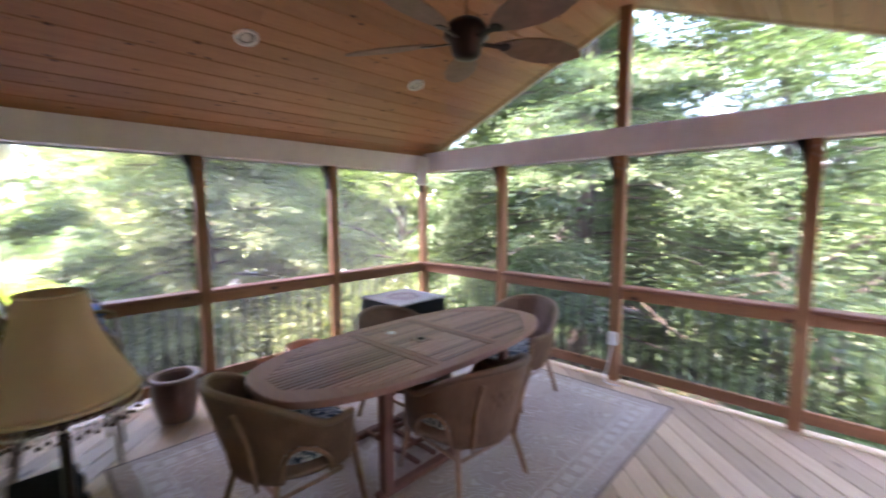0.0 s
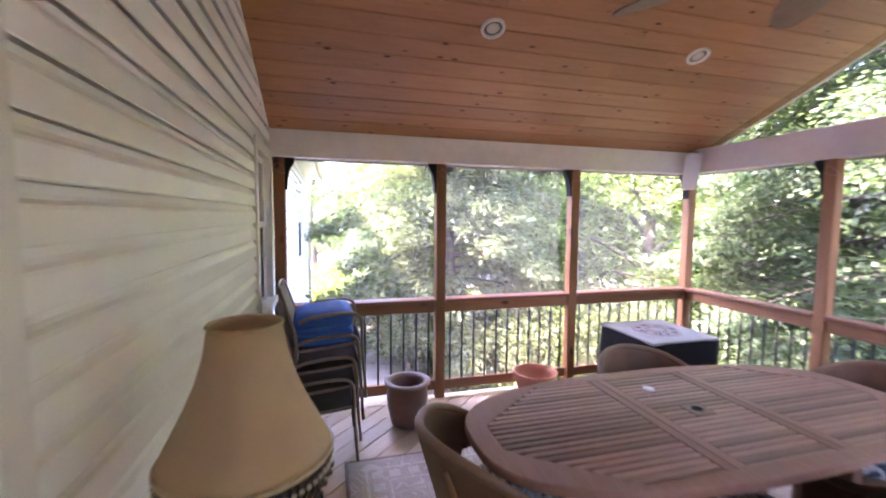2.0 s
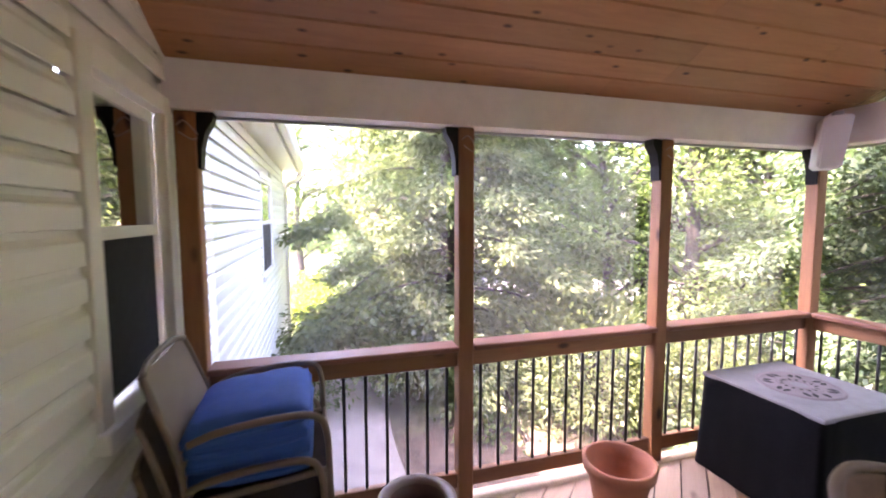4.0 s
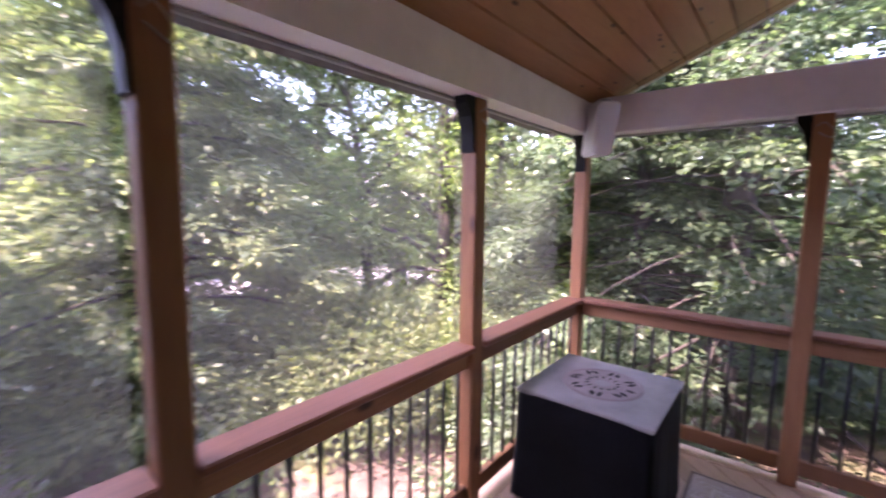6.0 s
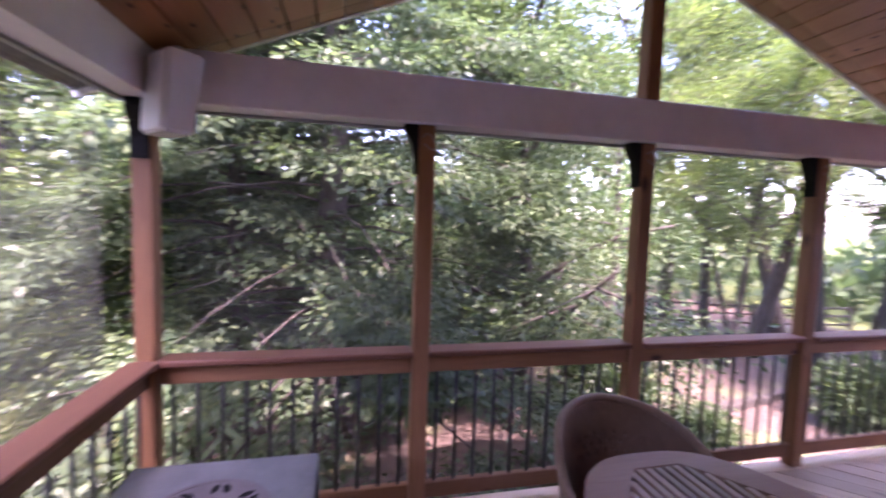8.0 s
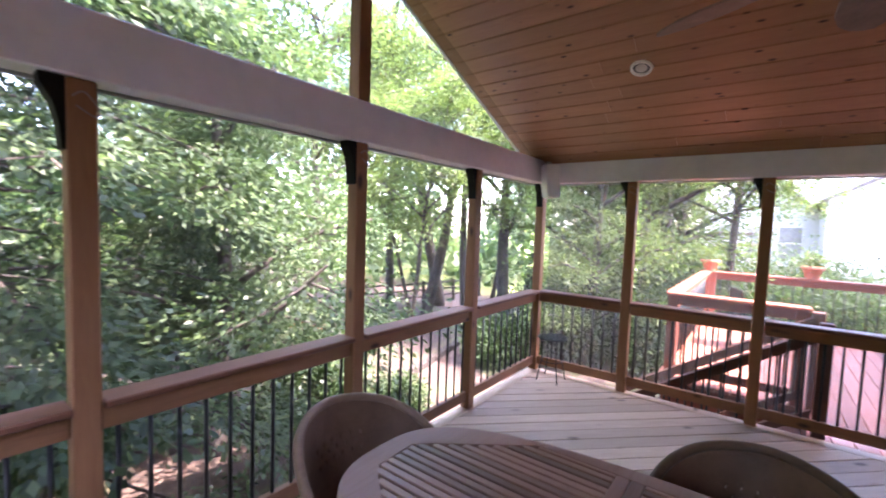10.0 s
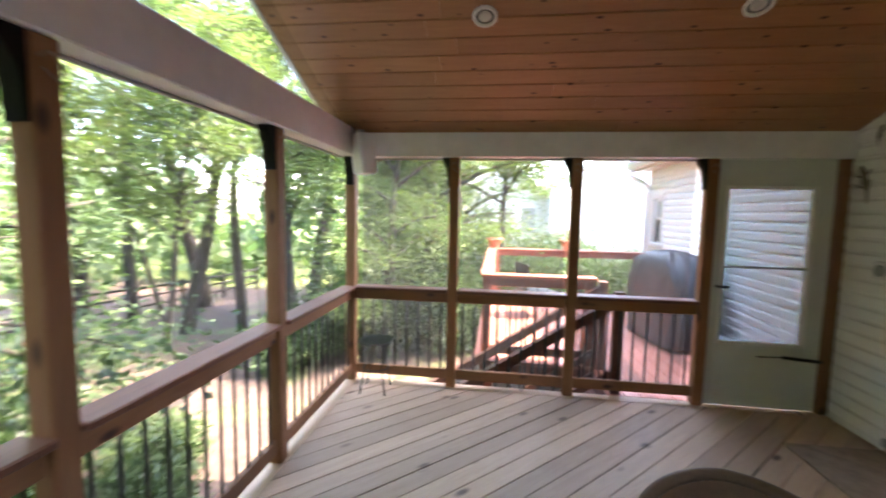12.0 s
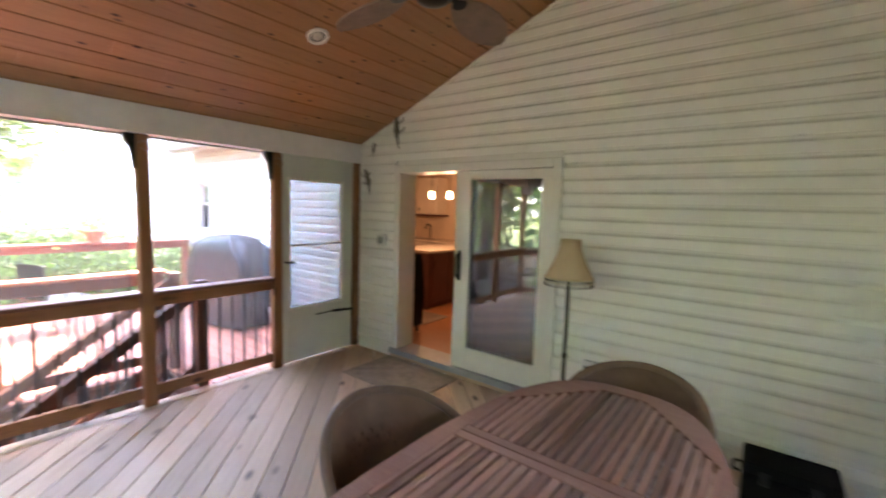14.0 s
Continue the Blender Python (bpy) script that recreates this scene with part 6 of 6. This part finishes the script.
for src, x, y, sc, tn in (
    (ev3, -6.4, 12.4, 1.0, 215), (ev3, -5.75, 8.9, 0.95, 40), (de2, -9.6, 6.5, 0.72, 100), (de2, -7.9, 7.6, 0.62, 320), (de2, -12.6, 7.4, 0.9, 200),
    (de3, 9.1, 15.5, 1.3, 100), (de3, 7.9, 10.7, 1.0, 220), (de1, 8.7, 9.5, 1.05, 95), (de4, 8.4, 10.2, 1.1, 200), (de3, 0.9, 15.4, 1.05, 10), (de4, 5.9, 11.5, 1.0, 110),
    (ho1, -0.4, 11.0, 0.9, 140), (de2, 8.6, 6.8, 0.95, 20), (de2, 10.5, 4.6, 1.0, 60), (de2, 5.3, 5.6, 0.68, 130), (ho1, -7.0, 10.4, 1.0, 60),
    (de2, -10.8, 8.4, 1.0, 15), (de2, -8.6, 7.0, 0.8, 210), (de1, 12.5, 10.5, 1.15, 30), (de2, 15.0, 7.5, 1.2, 120),
    (de1, 9.5, 18, 1.3, 280), (de2, 0.5, 18, 1.3, 75), (ho1, -4.6, 12.6, 1.2, 300), (de2, -24, 4, 1.2, 145), (de1, 4.2, 17.0, 1.2, 150), (de2, 7.2, 5.0, 1.1, 60), (de1, 9.5, 4.1, 0.95, 160), (de1, 12.0, 15.0, 1.3, 200), (de2, 12.5, 5.2, 1.0, 330), (de2, -21.0, 0.2, 0.85, 50), (de2, -27.0, 2.4, 1.1, 100), (de3, 7.3, 3.0, 0.69, 70), (ev3, -14.2, 2.9, 0.7, 120),
):
    put(src, x, y, sc, tn)

sh1 = plant(shrub("garden_shrub", "leafy green shrub beside the house", 0.55, 3, "shrub", n_=5200), -7.0, 7.2, 1.2, 90)
sh3 = plant(shrub("hedge_shrub", "tall loose green shrub behind the side deck", 1.35, 14, "shrub", leaf=(0.085, 0.05), n_=15000), 5.9, 6.2)
sh4 = plant(shrub("bed_shrub", "bright yellow-green shrub in the flower bed", 0.5, 15, "lime", leaf=(0.07, 0.04), n_=4200), -13.5, 1.0, 1.3)
sh5 = plant(shrub("understory_shrub", "loose pale green low branches below the hemlock", 1.2, 21, "needle_sunlit", leaf=(0.085, 0.045), n_=14000), -8.2, 4.9)
sh2 = plant(shrub("flowering_shrub", "low shrub with red blossom in the yard", 0.7, 4, bloom="red_bloom"), -1.5, 13.6)
for src, x, y, sc, tn in (
    (sh4, -14.6, 0.8, 1.5, 40), (sh4, -13.3, 1.7, 0.8, 140), (sh1, -0.2, 8.0, 1.4, 20),
    (sh1, -0.4, 6.3, 0.9, 35), (sh1, 0.7, 7.0, 0.8, 310), (sh1, 4.6, 7.4, 1.3, 75), (sh2, 3.1, 13.0, 1.0, 70), (sh2, 0.9, 14.2, 1.5, 10), (sh3, 6.3, 4.3, 1.0, 220), (sh3, 6.7, 2.4, 1.0, 300), (sh3, 6.4, 0.5, 0.95, 120),
    (sh3, 7.0, -1.2, 1.0, 60), (sh5, -7.3, 6.1, 0.9, 130), (sh5, -9.6, 2.6, 0.85, 250), (sh1, -6.4, 5.9, 1.2, 210), (sh3, 8.6, 3.6, 1.2, 10), (sh3, 8.4, 1.4, 1.1, 80), (sh3, -2.8, 10.6, 0.9, 75), (sh3, 1.2, 13.5, 1.0, 15),
):
    put(src, x, y, sc, tn)

# far woods, uncountable
rng = np.random.default_rng(77)
nf = 42000
ang = rng.uniform(0, 2 * np.pi, nf)
# woods all round, thinner over the western lawn and the neighbouring house
rad = rng.uniform(24, 46, nf)
cx, cy = -2.4, 3.0
px_, py_ = cx + rad * np.cos(ang), cy + rad * np.sin(ang)
hz = -2.5 + rng.random(nf) ** 0.85 * (9 + 5 * np.sin(ang * 7) + 3 * np.sin(ang * 17 + 1))
keep = (py_ > 6) | (px_ < -34) | (px_ > 36)
P = np.stack([px_, py_, hz], axis=1)[keep]
P = P + rng.normal(0, 0.5, P.shape)
nk = len(P)
far_mesh = leaf_mesh("far_woods", P, rng.normal(0, 1, (nk, 3)), rng.normal(0, 0.6, (nk, 3)) + np.array([0, 0, 0.7]), rng.uniform(0.5, 1.3, nk), rng.uniform(0.35, 0.8, nk), M["leaf"])
tagged(new("far_woods", far_mesh), "hazy green woods closing the view", "woods", kind="stuff")

# split-rail fence beyond the trees
fence = thing("rail_fence", "weathered split-rail fence across the yard", "fence")
fx = [(-1.5 + 2.2 * q, 17.2 - 0.25 * q) for q in range(9)]
for q, (x, y) in enumerate(fx):
    part("post", box_bm(x - 0.06, x + 0.06, y - 0.06, y + 0.06, ground_z(x, y) - 0.2, ground_z(x, y) + 1.15, 0.015), M["bark"], fence)
    if q:
        xa, ya_ = fx[q - 1]
        for hh in (0.35, 0.7, 1.02):
            part("rail", tube_bm([(xa, ya_, ground_z(xa, ya_) + hh), (x, y, ground_z(x, y) + hh + 0.02)], 0.045, 6), M["bark"], fence)

# timber terrace edging in the north-east yard
edge2 = tagged(new("landscape_timbers"), "rough landscape timbers stepping the slope", "edging")
for q in range(4):
    x, y = 2.2 + 1.15 * q, 8.3 + 0.35 * q
    part("timber", box_bm(-0.6, 0.6, -0.07, 0.07, -0.1, 0.16, 0.012), M["bark"], edge2, m=pose(x, y, ground_z(x, y), 0, 0, 17))

# red deck east of the porch
deck = tagged(new("side_deck"), "red-stained wooden side deck with railing", "deck", kind="structure")
DX0, DX1, DY0, DY1, SX, SY = 0.33, 4.55, 0.40, 3.30, 1.02, 2.10
y = DY0
while y < DY1 - 0.05:
    x0_ = DX0 if y + 0.14 <= SY else SX
    part("deck_board", box_bm(x0_, DX1, y, y + 0.136, -0.045, -0.012, 0.003), M["red_deck"], deck)
    y += 0.1415
part("rim_joist", box_bm(SX, DX1, DY1 - 0.04, DY1, -0.26, -0.047), M["red_rail"], deck)
part("rim_joist", box_bm(SX, SX + 0.04, SY, DY1 - 0.042, -0.26, -0.047), M["red_rail"], deck)
part("rim_joist", box_bm(DX0, SX - 0.002, SY - 0.04, SY, -0.26, -0.047), M["shaded_stair"], deck)
for x, y in ((SX + 0.06, DY1 - 0.08), (DX1 - 0.06, DY1 - 0.08), (DX1 - 0.06, 0.55), (2.8, DY1 - 0.08), (SX + 0.06, SY + 0.05)):
    part("support", box_bm(x - 0.06, x + 0.06, y - 0.06, y + 0.06, ground_z(x, y) - 0.2, -0.262), M["red_rail"], deck)


def deck_rail(ax, ay, bx, by, n_):
    r = tagged(new("deck_railing"), "red-stained deck railing with flat cap", "railing", "deck railings", "structure")
    L = math.hypot(bx - ax, by - ay)
    r.matrix_basis = pose(ax, ay, 0, 0, 0, math.degrees(math.atan2(by - ay, bx - ax)))
    part("rail_cap", box_bm(-0.06, L + 0.06, -0.075, 0.075, 0.92, 0.955, 0.006), M["red_rail"], r)
    part("top_rail", box_bm(0.05, L - 0.05, -0.02, 0.02, 0.82, 0.918, 0.004), M["red_rail"], r)
    part("bottom_rail", box_bm(0.05, L - 0.05, -0.02, 0.02, 0.06, 0.15, 0.004), M["red_rail"], r)
    for q in (0, 1):
        part("post", box_bm(q * L - 0.048, q * L + 0.048, -0.048, 0.048, -0.01, 0.918, 0.006), M["red_rail"], r)
    for q in range(n_):
        part("baluster", deck_baluster, None, r, m=pose(0.05 + (q + 0.5) * (L - 0.1) / n_, 0, 0))


deck_baluster = mesh_of("baluster", tube_bm([(0, 0, 0.145), (0, 0, 0.825)], 0.0095, 6), M["black"], True)
deck_rail(SX + 0.05, SY + 0.05, SX + 0.05, DY1 - 0.06, 9)
deck_rail(SX + 0.15, DY1 - 0.06, DX1 - 0.06, DY1 - 0.06, 26)
deck_rail(DX1 - 0.06, DY1 - 0.16, DX1 - 0.06, 0.62, 20)

# stair down to the yard, beside the porch
stair = thing("deck_stair", "wooden stair in shade-darkened stain with sloping handrails down to the yard", "stairs", kind="structure")
RISE, RUN, NS = 0.18, 0.265, 8
for q in range(NS):
    yy, zz = SY + RUN * q, -0.012 - RISE * (q + 1)
    part("tread", box_bm(0.40, 0.99, yy + 0.005, yy + RUN + 0.02, zz - 0.035, zz, 0.004), M["shaded_stair"], stair)
for x in (0.385, 0.985):
    o = [(SY, -0.05), (SY + RUN * NS, -0.05 - RISE * NS), (SY + RUN * NS, -0.33 - RISE * NS), (SY, -0.33)]
    part("stringer", prism_bm(o, "x", x - 0.02, x + 0.02), M["shaded_stair"], stair)
    o = [(SY - 0.05, 0.90), (SY + RUN * NS, 0.90 - RISE * NS), (SY + RUN * NS, 0.80 - RISE * NS), (SY - 0.05, 0.80)]
    part("handrail", prism_bm(o, "x", x - 0.045, x + 0.045), M["shaded_stair"], stair)
    o = [(SY, 0.20), (SY + RUN * NS, 0.20 - RISE * NS), (SY + RUN * NS, 0.12 - RISE * NS), (SY, 0.12)]
    part("low_rail", prism_bm(o, "x", x - 0.02, x + 0.02), M["shaded_stair"], stair)
    for q, zz in ((0, 0.9), (NS, 0.9 - RISE * NS)):
        yy = SY - 0.06 + RUN * q
        part("newel", box_bm(x - 0.045, x + 0.045, yy - 0.045, yy + 0.045, zz - 1.05 if q else -0.01, zz + 0.03, 0.006), M["shaded_stair"], stair)
    for q in range(15):
        yy = SY + 0.08 + q * (RUN * NS - 0.1) / 15
        zz = -(yy - SY) / RUN * RISE
        part("baluster", tube_bm([(x, yy, zz + 0.15), (x, yy, zz + 0.82)], 0.0095, 6), M["black"], stair)

# covered grill
grill = thing("covered_grill", "barbecue grill under a grey crumpled cover", "grill", pose(2.20, 0.92, -0.012, 0, 0, 12))
bm = bmesh.new()
rows_ = []
for zz, hx, hy in ((0.03, 0.56, 0.30), (0.30, 0.57, 0.31), (0.62, 0.60, 0.33), (0.80, 0.60, 0.33), (0.88, 0.58, 0.33), (0.98, 0.53, 0.32), (1.07, 0.46, 0.29), (1.14, 0.35, 0.22), (1.18, 0.2, 0.12), (1.19, 0.06, 0.04)):
    ring = []
    for i in range(56):
        a = 2 * math.pi * i / 56
        c_, s_ = math.cos(a), math.sin(a)
        w = 1 + 0.10 * noise.noise(Vector((c_ * 4.2, s_ * 4.2, zz * 5))) + 0.05 * math.sin(i * 1.35 + 5 * noise.noise(Vector((c_, s_, zz * 2)))) * (1.1 - zz * 0.6)
        ring.append(bm.verts.new((hx * math.copysign(abs(c_) ** 0.55, c_) * w, hy * math.copysign(abs(s_) ** 0.55, s_) * w, zz + 0.02 * noise.noise(Vector((c_ * 3, s_ * 3, zz))))))
    rows_.append(ring)
for a, b_ in zip(rows_, rows_[1:]):
    for i in range(56):
        bm.faces.new((a[i], a[(i + 1) % 56], b_[(i + 1) % 56], b_[i]))
bm.faces.new(rows_[-1])
part("cover", bm, M["grill_cover"], grill, smooth=True)
for sx in (-0.45, 0.45):
    for sy in (-0.22, 0.22):
        part("caster", lathe_bm([(0.02, 0.0), (0.03, 0.01), (0.03, 0.05), (0.02, 0.06)], 12), M["black"], grill, m=pose(sx, sy, 0))
tank = thing("white_bucket", "white plastic bucket beside the covered grill", "bucket", pose(1.55, 0.62, -0.012))
part("body", lathe_bm([(0.09, 0.0), (0.115, 0.25), (0.12, 0.26), (0.11, 0.262), (0.085, 0.02)], 24, cap=False), M["white_plastic"], tank, smooth=True)
part("bail", tube_bm(bend([(-0.118, 0, 0.24), (-0.09, 0.06, 0.30), (0, 0.085, 0.33), (0.09, 0.06, 0.30), (0.118, 0, 0.24)], 4), 0.004, 6), M["grey_plastic"], tank)

# planters on the deck railing
for px, py in ((DX1 - 0.06, 1.85), (DX1 - 0.06, DY1 - 0.1)):
    pl = thing("rail_planter", "terracotta planter standing on the deck railing", "planter", pose(px, py, 0.956), "rail planters")
    part("pot", lathe_bm([(0.085, 0.0), (0.12, 0.14), (0.148, 0.147), (0.15, 0.195), (0.128, 0.195), (0.11, 0.14), (0.01, 0.14)], 24, cap=False), M["terracotta"], pl, smooth=True)
    rg = np.random.default_rng(int(py * 10))
    tp = rg.normal(0, 0.07, (30, 3)) + np.array([0, 0, 0.27])
    part("plant", leaf_mesh("plant", *sprays(tp, rg.normal(0, 1, (30, 3)) + np.array([0, 0, 1.0]), rg, 8, 0.05, 0.8, 0.07, 0.03), M["leaf_light"]), None, pl)
patio = thing("deck_chair", "dark metal patio chair on the red deck", "chair", pose(3.2, 2.5, -0.012, 0, 0, 200))
part("seat", box_bm(-0.24, 0.24, -0.24, 0.24, 0.40, 0.43, 0.01), M["black"], patio)
part("backrest", box_bm(-0.24, 0.24, -0.27, -0.242, 0.43, 0.85, 0.01), M["black"], patio)
for sx in (-0.22, 0.22):
    for sy in (-0.22, 0.22):
        part("leg", tube_bm([(sx, sy, 0.40), (sx * 1.1, sy * 1.1, 0.0)], 0.012, 6), M["black"], patio)

# neighbouring white house
nb = thing("neighbour_house", "white two-gabled neighbouring house in full sun", "house")
M["white_wall"] = plain("white_clapboard", (0.66, 0.67, 0.66), 0.6, vary=0.04, bump=0.3, scale=1.0)


def gable_house(hx0, hx1, hy0, hy1, eave, ridge, gz):
    ym = (hy0 + hy1) / 2
    part("wall", prism_bm([(hy0, gz), (hy1, gz), (hy1, eave), (ym, ridge), (hy0, eave)], "x", hx0, hx1), M["white_wall"], nb)
    for s in (-1, 1):
        ye = hy0 - 0.4 if s < 0 else hy1 + 0.4
        ze = eave - 0.4 * (ridge - eave) / (hy1 - ym)
        o = [(ym, ridge + 0.02), (ye, ze + 0.02), (ye, ze + 0.16), (ym, ridge + 0.16)]
        part("roof", prism_bm(o, "x", hx0 - 0.4, hx1 + 0.4), M["roof"], nb)
    for q in range(3):
        yw = hy0 + (hy1 - hy0) * (0.22 + 0.28 * q)
        w_ = part("window", box_bm(hx0 - 0.03, hx0 + 0.03, yw - 0.45, yw + 0.45, 0.5, 2.0, 0.01), M["trim"], nb)
        for dz in (0.55, 1.28):
            part("pane", box_bm(hx0 - 0.036, hx0 - 0.031, yw - 0.39, yw + 0.39, dz, dz + 0.66), M["grey_plastic"], w_)


gable_house(17.5, 26.0, -9.0, 0.6, 3.0, 5.6, -3.0)
gable_house(20.0, 27.0, 0.6, 4.8, 2.6, 4.4, -3.0)
